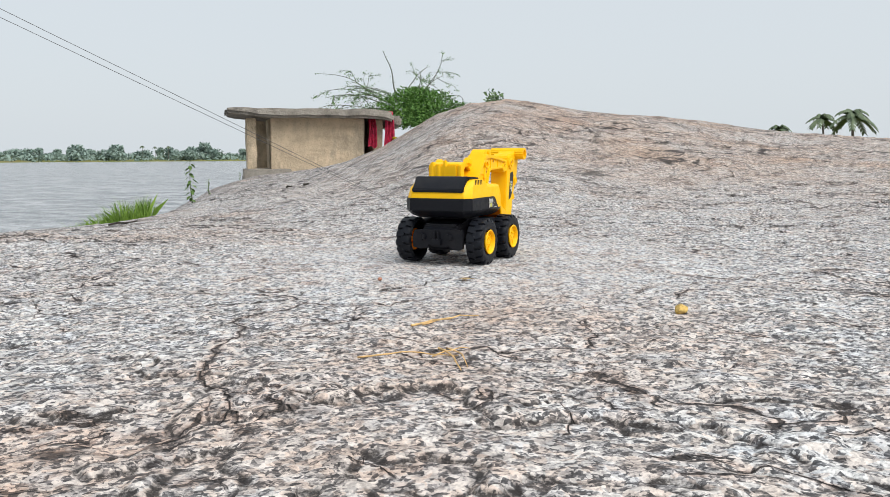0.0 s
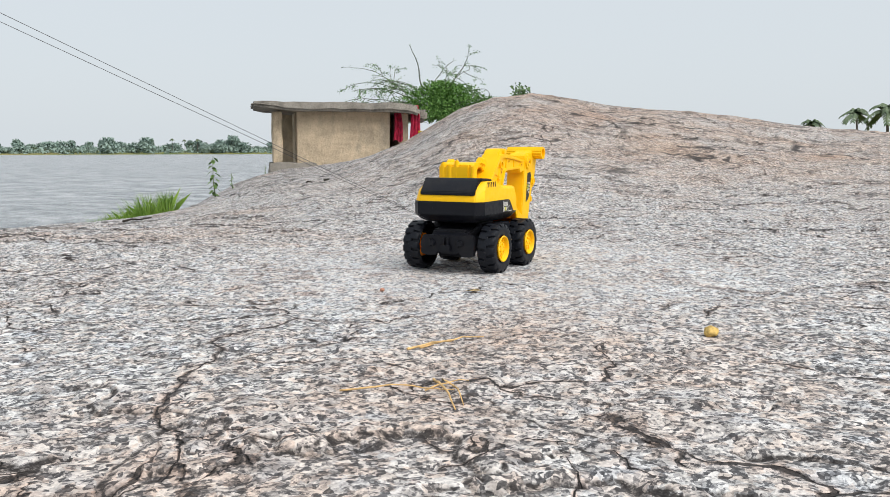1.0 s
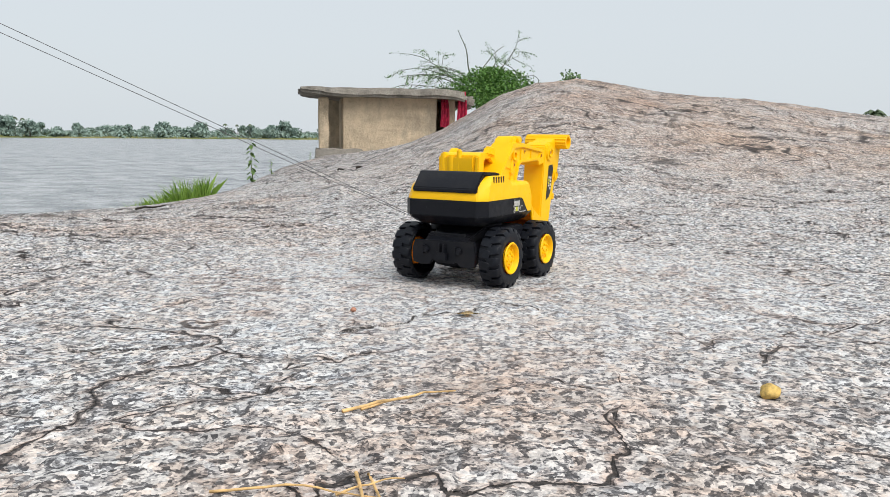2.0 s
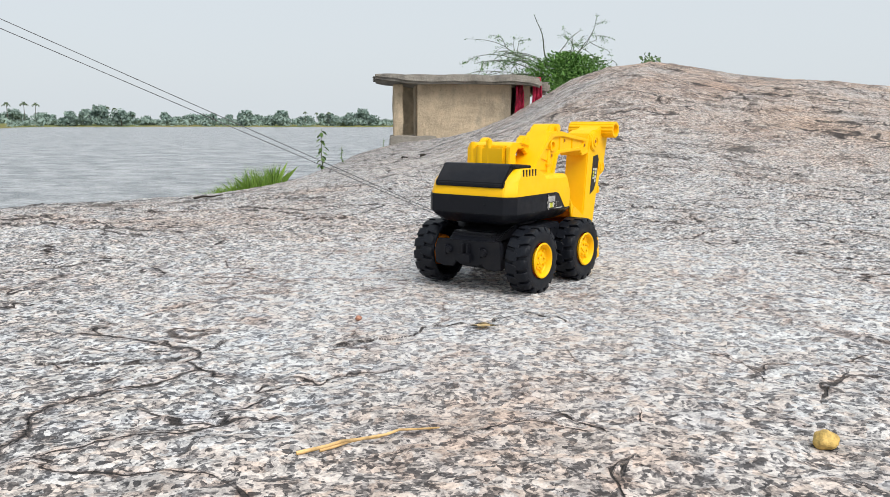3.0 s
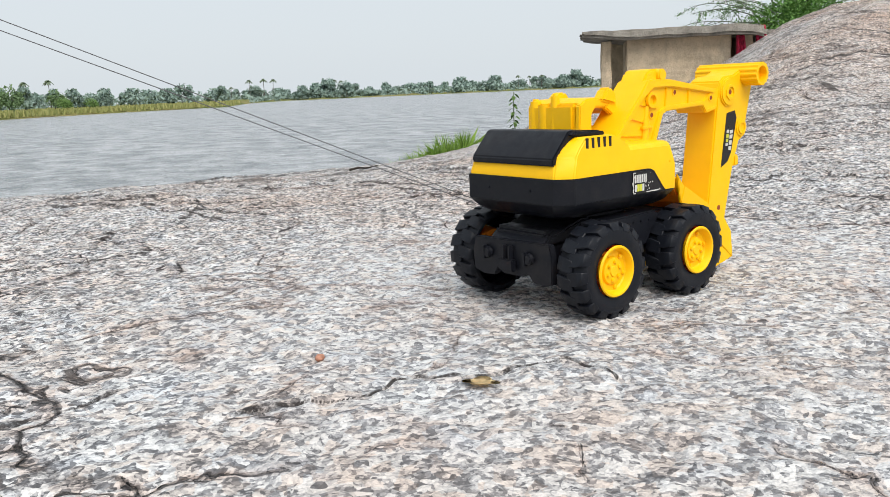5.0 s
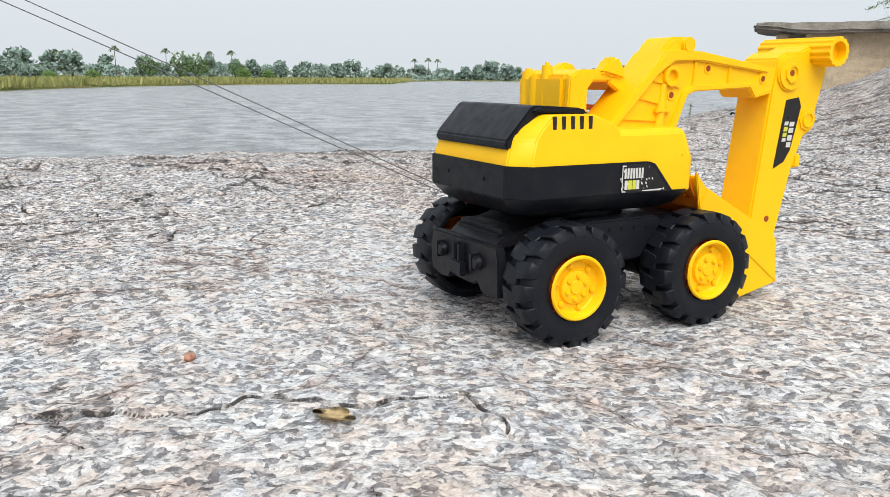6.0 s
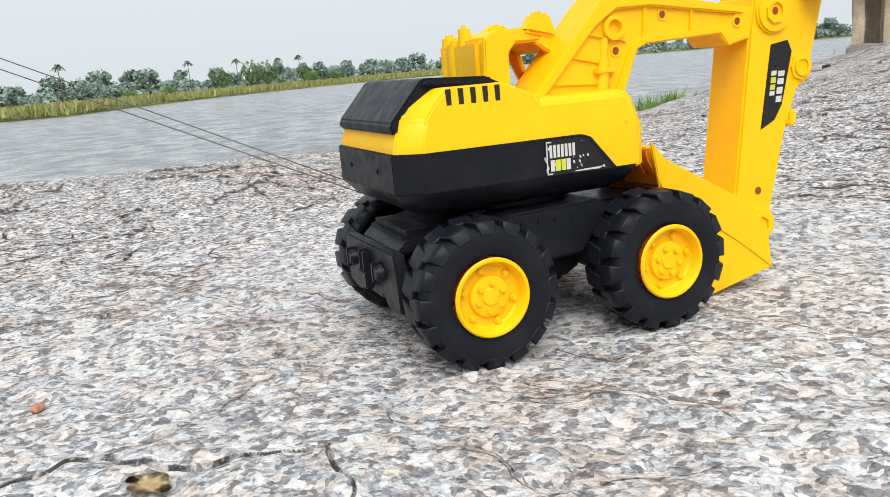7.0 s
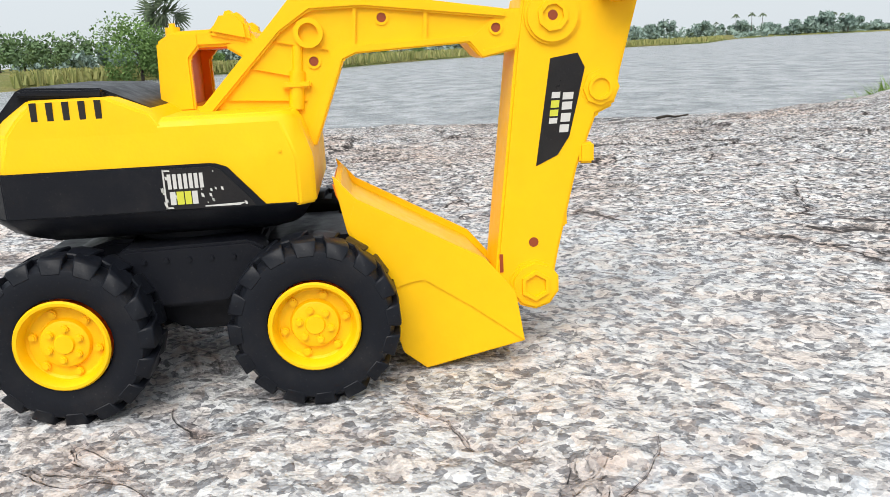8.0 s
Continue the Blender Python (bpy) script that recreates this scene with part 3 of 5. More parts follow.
def build_arm():
    x0, x1 = -30, 4
    boom = part("boom", prism([(4, 127), (12, 134), (42, 166), (52, 178), (66, 176), (84, 176), (150, 167), (168, 172), (180, 170),
                               (180, 156), (156, 152.5), (140, 149), (134, 156), (80, 153.5), (74, 150), (58, 113), (48, 110)], x0 + 3, x1 - 3, 0.8), YELLOW, toy)
    # flanges that stand proud of the recessed web
    flange = prism([(2, 127), (10, 127), (46, 164), (60, 173), (84, 173.5), (152, 165.5), (152, 170), (84, 180.2), (62, 181), (52, 180), (42, 169)], x0, x1, 1.0)
    flange = prism([(74, 150), (80, 152.5), (134, 155), (140, 147.5), (157, 151), (157, 155), (141, 152), (136, 159), (79, 157), (70, 153), (52, 112), (58, 110)], x0 + 0.5, x1 - 0.5, 0.8, flange)
    flange = prism([(132, 156), (139, 148), (158, 151.5), (162, 170), (150, 170)], x0 + 1.5, x1 - 1.5, 1.0, flange)
    part("flange", flange, YELLOW, boom)
    knob = prism([(44, 168), (56, 187), (61, 189.5), (72, 190), (79, 188), (79, 180), (64, 178)], x0 + 2, x1 - 4, 2.2)
    knob = rod((x0 - 1, 73, 184.2), (x1 - 0.5, 73, 184.2), 5.6, 22, 1.0, knob)
    part("boom_head", knob, YELLOW, boom)
    for (ya, za), (yb, zb), w in (((78, 155), (80, 176), 2), ((112, 156), (113, 172), 2.0), ((30, 148), (52, 143), 1.6), ((18, 134), (54, 132), 1.6), ((40, 160), (66, 155), 1.4)):
        part("rib", prism([(ya, za), (ya + w, za), (yb + w, zb), (yb, zb)], x0 + 1.4, x1 - 1.4, 0.4), YELLOW, boom)
    for x in (x1 - 3.5, x0 + 3.5):
        part("ram", rod((x, 53, 158), (x, 52, 144), 2.6, 16, 0.4, rod((x, 52, 146), (x, 50, 128), 3.9, 18, 0.5, block(x - 4.4, x + 4.4, 44.5, 58, 138, 141, 0.8))), YELLOW, boom)
    part("bolt_ring", hexring(x1 - 2.6, 58.5, 163, 7.0, 4.6, 2.8, None, 14), YELLOW, boom)
    for y, z in ((60, 150), (93, 168.5), (147, 161.5)):
        part("screw_hole", rod((x1 - 3.3, y, z), (x1 - 2.75 if y < 140 else x1 - 1.2, y, z), 2.2, 16, 0), REDHOLE, boom)
        part("screw_boss", hexring(x1 - 3.2 if y < 140 else x1 - 1.6, y, z, 3.4, 2.3, 0.9, None, 16), YELLOW, boom)

    stick = part("stick", prism([(157, 158), (160, 176), (168, 181), (184, 182), (198, 188), (212, 184), (217, 174), (208, 139), (205, 122), (196, 118), (186, 92),
                                 (176, 50), (172, 30), (152, 29), (143, 40)], x0 + 1, x1 - 0.4, 1.4), YELLOW, toy)
    part("elbow_joint", rod((x0 - 3, 174, 166), (x1 + 2.2, 174, 166), 13.5, 36, 1.2), YELLOW, stick)
    part("bolt_ring", hexring(x1 + 2.1, 174, 166, 7.6, 5.2, 1.5, None, 8), YELLOW, stick)
    part("screw_hole", rod((x1 + 2.0, 174, 166), (x1 + 2.3, 174, 166), 2.4, 16, 0), REDHOLE, stick)
    part("link_boss", rod((x0 - 1, 197.5, 131), (x1 + 1.0, 197.5, 131), 10, 8, 1.2), YELLOW, stick)
    part("bolt_ring", hexring(x1 + 1.0, 197.5, 131, 6.2, 4.6, 1.2, None, 12), YELLOW, stick)
    part("stop_block", block(x0 + 3, x1 + 0.6, 187, 194.5, 94, 104.5, 1.2), YELLOW, stick)
    part("stop_block", block(x0 + 4, x1 - 2, 174, 181, 62, 70, 1.0), YELLOW, stick)
    part("screw_hole", rod((x1 - 0.6, 163, 55.3), (x1 - 0.15, 163, 55.3), 2.5, 16, 0), REDHOLE, stick)
    part("slot", block(x1 - 0.9, x1 - 0.1, 145.2, 147, 40.5, 50, 0), REDHOLE, stick)
    part("slot", prism([(146.2, 42), (147, 42), (146.9, 52), (146.1, 52)], -19, -8, 0), REDHOLE, stick)
    part("foot_joint", rod((x0 - 2, 163, 33), (x1 + 2, 163, 33), 13, 10, 1.4), YELLOW, stick)
    part("bolt_ring", hexring(x1 + 2.0, 163, 33, 8.0, 6.0, 1.6, None, 6), YELLOW, stick)
    # the fluted roller on top of the stick
    flutes = []
    for i in range(56):
        flutes.append(11.2 if i % 4 in (0, 1) else 10.3)
    b = bmesh.new()
    ends = []
    for x, rr in ((-47, 0), (-47, 1), (21, 1), (21, -1), (14, -1), (14, 0)):
        ring = []
        for i in range(56):
            r = flutes[i] if rr == 1 else (7.6 if rr == -1 else 0.05)
            a = 2 * math.pi * i / 56
            ring.append(b.verts.new((x * MM, (205 + r * math.cos(a)) * MM, (182 + r * math.sin(a)) * MM)))
        ends.append(ring)
    for p, q in zip(ends, ends[1:]):
        for i in range(56):
            j = (i + 1) % 56
            b.faces.new((p[i], p[j], q[j], q[i]))
    bmesh.ops.recalc_face_normals(b, faces=b.faces)
    part("roller", finish(b, 20), YELLOW, stick, "fluted yellow roller with a hollow end")
    decal = part("decal", prism([(173, 146), (186.5, 148), (190, 141), (186, 124), (182, 108), (176, 99), (165, 94)], x1 - 0.35, x1 - 0.12, 0), DECAL, toy, "black decal with white print")
    for z, w in ((129, 3.0), (124.5, 3.4), (119, 3.8), (113.5, 3.4)):
        part("print_bar", prism([(179.0 - (131 - z) * 0.12, z - w), (184.2 - (131 - z) * 0.16, z - w), (184.8 - (131 - z) * 0.16, z + 0.4), (179.4 - (131 - z) * 0.12, z + 0.4)], x1 - 0.12, x1 - 0.02, 0), WHITE, decal)
    for z, w, m in ((129.5, 2.6, WHITE), (125.5, 3.2, LIME), (121, 2.8, LIME), (117, 2.4, WHITE)):
        part("print_bar", prism([(173.4 - (131 - z) * 0.12, z - w), (177.6 - (131 - z) * 0.13, z - w), (178.0 - (131 - z) * 0.13, z + 0.3), (173.8 - (131 - z) * 0.12, z + 0.3)], x1 - 0.12, x1 - 0.02, 0), m, decal)


def build_bucket():
    bucket = part("bucket", prism([(65.5, 95), (67, 89), (71, 81), (131, 48), (144, 32), (148, 13), (105, 4.4), (95, 12), (92.5, 11), (103, 1.6), (151, 11),
                                   (147, 35), (132.5, 51.5), (73, 85), (68.5, 96)], -38, 24, 0.6), YELLOW, toy, "yellow bucket turned towards the wheels")
    side = [(65, 99), (75, 87.5), (134.5, 54.5), (149, 37), (153, 11), (104, 0.8), (93, 10), (88, 30), (80, 52), (70, 72)]
    for x in (23.4, -40):
        part("side_plate", prism(side, x, x + 2.4, 0.6), YELLOW, bucket)
    for x in (25.6, -40.7):
        part("side_rim", prism([(75, 87.5), (134.5, 54.5), (149, 37), (153, 11), (127, 31), (121, 35), (105, 46), (98, 45), (88, 42), (70, 74)], x, x + 0.9, 0.35), YELLOW, bucket)
    # teeth and liner carry the orange of inner bounce in their colour
    for i in range(6):
        x = -37 + i * 10.3
        part("tooth", prism([(64.5, 94.5), (66, 88), (71, 78), (74, 80), (68, 92)], x, x + 6.5, 1.0), BOUNCE_ORANGE, bucket)
    part("liner", prism([(71, 79), (74, 79.5), (129, 48), (142, 32), (146, 14), (106, 5), (97, 11), (107, 9), (142, 16), (139, 32), (127, 44), (74, 72)], -37, 23, 0.5), BOUNCE_ORANGE, bucket)


def build_chassis():
    c = TOY_X
    base = block(c - 30, c + 30, -80, 80, 38, 66, 3.0)
    base = block(c - 38, c + 38, -34, 30, 44, 71, 2.0, base)
    chassis = part("chassis", base, BLACK, toy, "black plastic chassis with dust")
    for x0, x1 in ((10, 31), (-79, -58)):
        part("side_panel", prism([(-41, 64), (-31, 71.5), (26, 72.5), (33, 68), (27, 60), (14, 44), (-25, 43), (-33, 55)], x0, x1, 1.4), BLACK, chassis)
        outer = x1 if x0 > 0 else x0
        for i in range(5):
            y = -22 + i * 10
            part("rivet", rod((outer - 1, y, 65.5), (outer + 1, y, 65.5), 1.3, 10, 0.3), BLACK, chassis)
    part("belly", prism([(-29, 47), (29, 47), (24, 34), (14, 25), (-12, 25), (-23, 33)], c - 32, c + 36, 3.0), BLACK, chassis)
    # the flat decks over the axles
    part("deck", block(c - 44, c + 46, 26, 66, 56, 65, 2.4), BLACK, chassis)
    part("deck", prism([(-86, 56), (-80, 61), (-42, 72), (-30, 72), (-30, 60), (-80, 54)], c - 30, c + 34, 1.6), BLACK, chassis)
    # rear plate with two hooks, a latch and notched lower edge
    b = bmesh.new()
    pts = [(-64, 57), (22, 59), (24, 50), (23, 27), (14, 25), (2, 26), (-3, 32), (-9, 29), (-33, 29), (-38, 33), (-43, 26), (-56, 25), (-68, 28), (-69, 45)]
    for y in (-92.5, -86):
        b.faces.new([b.verts.new((x * MM, (y + (58 - z) * 0.05) * MM, z * MM)) for x, z in pts])
    vs = list(b.verts)
    n = len(pts)
    for i in range(n):
        j = (i + 1) % n
        b.faces.new((vs[i], vs[j], vs[n + j], vs[n + i]))
    bmesh.ops.recalc_face_normals(b, faces=b.faces)
    plate = part("rear_plate", soften(b, 0.8 * MM), BLACK, toy)
    for x in (-47, 1):
        part("hook", rod((x, -92, 45.5), (x, -96.5, 45.5), 5.0, 16, 0.8, block(x - 4.6, x - 1.6, -97, -92, 40, 51, 0.5), 4.2), BLACK, plate)
    part("latch", block(-31, -15, -97, -92, 33, 43, 0.9, block(-28, -25, -96.5, -92, 42, 54, 0.6, block(-21, -18, -96.5, -92, 42, 54, 0.6))), BLACK, plate)
    for y in (-53.7, 53.7):
        part("axle", rod((-92, y, 37), (47, y, 37), 4.0, 16, 0.4), BLACK, chassis)
        part("gearbox", rod((c - 27, y, 40), (c + 27, y, 40), 20, 24, 2.0), BLACK, chassis)


def build_wheel():
    """A wheel about the origin whose outer face looks to +x; 29 mm wide."""
    wheel = new("wheel")
    tyre = lathe([(-28.5, 31.5), (-28.5, 34.0), (-26, 35.2), (-14, 35.8), (-3.5, 35.2), (-0.6, 33.2), (0, 30.5), (-0.4, 26), (-1.6, 21), (-4, 20.2),
                  (-4.5, 20.4), (-2.8, 23), (-2.6, 29), (-5, 32), (-14, 32.6), (-26, 32.0), (-28.5, 31.5)], 1, 60)
    count = 16
    for side in (0, 1):
        half = math.pi / count * 0.80
        xs = (0.2, -16.5) if side == 0 else (-12.0, -28.8)
        way = 1 if side == 0 else -1
        lug = bmesh.new()
        ring = []
        for x, r, k, s in ((xs[0], 31.6, 0.80, 0), (xs[0] - 2.0 if side == 0 else xs[0], 38.3, 0.86, 0), ((xs[0] + xs[1]) / 2, 38.6, 0.95, 0.03),
                           (xs[1] if side == 0 else xs[1] + 2.0, 38.2, 0.9, 0.07), (xs[1], 32.5, 0.9, 0.07)):
            ring.append([lug.verts.new((x * MM, r * math.cos(s * way + q * half * k) * MM, r * math.sin(s * way + q * half * k) * MM)) for q in (-1, 1)])
        for p, q in zip(ring, ring[1:]):
            lug.faces.new((p[0], p[1], q[1], q[0]))
        for s in (0, 1):
            lug.faces.new([p[s] for p in ring])
        lug.faces.new((ring[0][0], ring[0][1], ring[-1][1], ring[-1][0]))
        bmesh.ops.recalc_face_normals(lug, faces=lug.faces)
        soften(lug, 0.6 * MM, 1)
        one = part("tread_lug", lug, RUBBER, wheel)
        one.matrix_basis = pose(0, 0, 0, 360 / count * 0.5 * side)
        for i in range(1, count):
            other = new("tread_lug", one.data)
            other.parent = wheel
            other.matrix_basis = pose(0, 0, 0, 360 / count * (i + 0.5 * side))
    part("tyre", tyre, RUBBER, wheel, "black tyre with deep blocky tread")
    rim = part("rim", lathe([(0.4, 20.4), (1.5, 19.6), (1.4, 18.4), (0.2, 17.6), (-4.2, 16.6), (-5.2, 15.6), (-5.2, 11.2), (-3.0, 10.4), (-2.6, 9.6),
                             (-2.6, 4.6), (-1.6, 4.0), (-1.5, 0.01)], 1, 44), YELLOW, wheel, "yellow rim")
    # the hollow back of the rim is coloured for bounced light too
    part("rim_back", lathe([(-4.6, 20.0), (-7.0, 19.6), (-19, 18.4), (-19, 15), (-9, 14), (-9, 7), (-16, 6), (-16, 0.01)], 1, 36), BOUNCE_ORANGE, wheel)
    for i in range(6):
        a = i * math.pi / 3 + 0.35
        part("nut", rod((-3.0, 7.1 * math.cos(a), 7.1 * math.sin(a)), (-0.9, 7.1 * math.cos(a), 7.1 * math.sin(a)), 1.7, 10, 0.5), YELLOW, wheel)
        a += 0.45
        part("nut", rod((-5.4, 13.8 * math.cos(a), 13.8 * math.sin(a)), (-3.2, 13.8 * math.cos(a), 13.8 * math.sin(a)), 1.9, 10, 0.6), YELLOW, wheel)
    return wheel


build_body()
build_cab()
build_arm()
build_bucket()
build_chassis()
first_wheel = build_wheel()
first_wheel.parent = toy
first_wheel.matrix_basis = pose(0.0555, -0.0537, 0.0370)
for x, y, turn, spin in ((0.0555, 0.0537, 0, 25), (-0.1025, -0.0537, 180, 40), (-0.1025, 0.0537, 180, 10)):
    copy_thing(first_wheel, pose(x, y, 0.0370, spin, 0, turn))


# ---- the two pull strings, tied to the toy's tub ----
STRING = plain("grey_string", (0.10, 0.10, 0.105), 0.8, 0.2, 300)


def string(a, way, length, sag):
    """A thin cord from a, straight on with a little sag."""
    curve = bpy.data.curves.new("pull_string", "CURVE")
    curve.dimensions, curve.bevel_depth, curve.bevel_resolution = "3D", 0.00036, 2
    s = curve.splines.new("POLY")
    n = 60
    s.points.add(n)
    for i in range(n + 1):
        t = i / n
        p = Vector(a) + Vector(way).normalized() * length * t
        s.points[i].co = (p.x, p.y, p.z - sag * 4 * t * (1 - t), 1)
    curve.materials.append(STRING)
    ob = new("pull_string", curve)
    me = bpy.data.meshes.new_from_object(ob.evaluated_get(bpy.context.evaluated_depsgraph_get()))
    bpy.data.objects.remove(ob)
    ob = new("pull_string", me)
    return tagged(ob, "thin grey cord tied to the toy's rear, pulled taut", "string", "pull strings")


string((-0.061, -0.0765, 0.0780), (-0.405, -0.825, 0.398), 5.0, 0.0)
string((-0.069, -0.0800, 0.0840), (-0.400, -0.822, 0.408), 5.0, 0.0)


# ---- land round the lake ----
BANK_AT = np.array([-180, 22, 27, 33, 36, 62, 64.5, 66.5, 73, 84, 92, 100, 106, 116, 150, 180.0])
BANK = np.array([46, 46, 70, 260, 400, 400, 330, 205, 190, 140, 97, 100, 86, 70, 46, 46.0])


def meadow():
    k = Nodes("marsh_grass", 0.9, 0.2)
    big = k.noise(0.05, 5, 0.6)
    fine = k.noise(0.9, 5, 0.7)
    c = k.ramp(big, (0.35, (0.10, 0.14, 0.035)), (0.50, (0.22, 0.22, 0.07)), (0.62, (0.30, 0.24, 0.10)), (0.75, (0.12, 0.16, 0.045)))
    c = k.mix(k.ramp(fine, (0.35, 0.0), (0.7, 0.6)), c, (0.07, 0.10, 0.03))
    return k.done(c, None, k.bump(fine, 0.6, 1.0))


def leaf_material(name, dark, light, scale=3.0):
    k = Nodes(name, 0.65, 0.25)
    n = k.n.new("ShaderNodeNewGeometry")
    c = k.mix(n.outputs["Random Per Island"], dark, light)
    c = k.mix(k.ramp(k.noise(scale, 3, 0.6), (0.35, 0.0), (0.7, 0.5)), c, dark)
    k.b.inputs["Subsurface Weight"].default_value = 0.0
    return k.done(c)


MEADOW = meadow()
SAND = plain("pale_bank_sand", (0.42, 0.37, 0.30), 0.9, 0.15, 0.3)
GREEN = leaf_material("tree_leaves", (0.10, 0.165, 0.075), (0.19, 0.28, 0.13), 0.6)
# distance haze is put into this pale blue-green leaf colour
HAZE_GREEN = leaf_material("haze_tinted_leaves", (0.20, 0.28, 0.25), (0.27, 0.35, 0.30), 0.2)
SHRUB_GREEN = leaf_material("fresh_shrub_leaves", (0.09, 0.17, 0.045), (0.21, 0.33, 0.10), 2.0)
PALM_GREEN = leaf_material("palm_fronds", (0.09, 0.13, 0.075), (0.16, 0.20, 0.12), 1.0)
BARK = plain("grey_brown_bark", (0.12, 0.10, 0.085), 0.9, 0.3, 6.0, 0.01)


def build_land():
    a = np.radians(np.concatenate([np.arange(-180, 20, 4.0), np.arange(20, 120, 0.5), np.arange(120, 180, 4.0)]))
    deg = np.degrees(a)
    inner = np.interp(deg, BANK_AT, BANK) * (1 + 0.015 * value_noise(deg * 0.8, deg * 0 + 2) + 0.006 * value_noise(deg * 3, deg * 0))
    steps = [(-3.0, 0.0, -2.6), (0.0, 0.0, -1.62), (2.0, 0.0, -1.50), (9.0, 0.0, -1.15), (30, 0, -0.75), (70, 0, -0.35), (150, 0, 0.0), (400, 0, 0.4), (2600, 0, 0.6)]
    verts, faces = [], []
    for d, _, z in steps:
        r = inner + d
        jit = 0.25 * value_noise(deg * 2.1, deg * 0 + d) * (d > 5)
        for j in range(len(a)):
            verts.append((-math.sin(a[j]) * r[j], math.cos(a[j]) * r[j], z + jit[j]))
    n = len(a)
    for i in range(len(steps) - 1):
        for j in range(n):
            k = (j + 1) % n
            faces.append((i * n + j, (i + 1) * n + j, (i + 1) * n + k, i * n + k))
    return grid_object("backdrop", verts, [f[::-1] for f in faces], MEADOW)


tagged(build_land(), "flat grassy land round the lake", "land", kind="structure")


def bearing(az, r, z=0.0):
    """The place at a bearing (degrees left of +y) and distance."""
    return Vector((-math.sin(radians(az)) * r, math.cos(radians(az)) * r, z))


def leaf_quad(bm, p, size, rng, flat=0.0):
    d = Vector((rng.gauss(0, 1), rng.gauss(0, 1), rng.gauss(0, 1 - flat))).normalized()
    e = d.orthogonal().normalized()
    e.rotate(Matrix.Rotation(rng.uniform(0, 6.28), 3, d))
    f = d.cross(e)
    w = size * rng.uniform(0.5, 1.2)
    l = w * rng.uniform(0.5, 0.9)
    vs = [bm.verts.new(p + e * w * a + f * l * b) for a, b in ((-1, -0.2), (-0.2, -0.9), (1, 0.1), (0.1, 0.9))]
    bm.faces.new(vs)


def taper(bm, points, r0, r1, sides=6):
    """A tapered limb along points."""
    rings = []
    for i, p in enumerate(points):
        q = points[min(i + 1, len(points) - 1)] - points[max(i - 1, 0)]
        t = i / (len(points) - 1)
        r = r0 + (r1 - r0) * t
        x = q.normalized().orthogonal().normalized()
        y = q.normalized().cross(x)
        rings.append([bm.verts.new(p + (x * math.cos(2 * math.pi * k / sides) + y * math.sin(2 * math.pi * k / sides)) * r) for k in range(sides)])
    for a, b in zip(rings, rings[1:]):
        for k in range(sides):
            j = (k + 1) % sides
            bm.faces.new((a[k], a[j], b[j], b[k]))
    bm.faces.new(rings[-1])


def build_tree(seed, height, width, leaves, leaf, material, name="tree", low=0.12):
    rng = random.Random(seed)
    tree = new(name)
    bm = bmesh.new()
    top = Vector((rng.uniform(-0.05, 0.05) * height, rng.uniform(-0.05, 0.05) * height, height * 0.6))
    taper(bm, [Vector((0, 0, -0.3)), top * 0.45, top], height * 0.035, height * 0.012)
    lobes = []
    for i in range(9):
        a, r = rng.uniform(0, 6.28), rng.uniform(0.15, 0.36) * width
        c = Vector((math.cos(a) * r, math.sin(a) * r, rng.uniform(low + 0.18, 0.82) * height))
        lobes.append((c, rng.uniform(0.13, 0.24) * width))
        taper(bm, [top * rng.uniform(0.3, 0.9), (top * 0.6 + c) / 2 + Vector((0, 0, 0.05 * height)), c], height * 0.012, height * 0.004, 4)
    lobes.append((Vector((0, 0, height * 0.78)), 0.22 * width))
    part("trunk", bm, BARK, tree)
    bm = bmesh.new()
    for i in range(leaves):
        c, r = rng.choice(lobes)
        d = Vector((rng.gauss(0, 1), rng.gauss(0, 1), rng.gauss(0, 0.8))).normalized() * r * rng.uniform(0.55, 1.1)
        p = c + d
        p.z = max(p.z, low * height * rng.uniform(0.3, 1))
        leaf_quad(bm, p, leaf, rng)
    part("crown", bm, material, tree)
    return tree


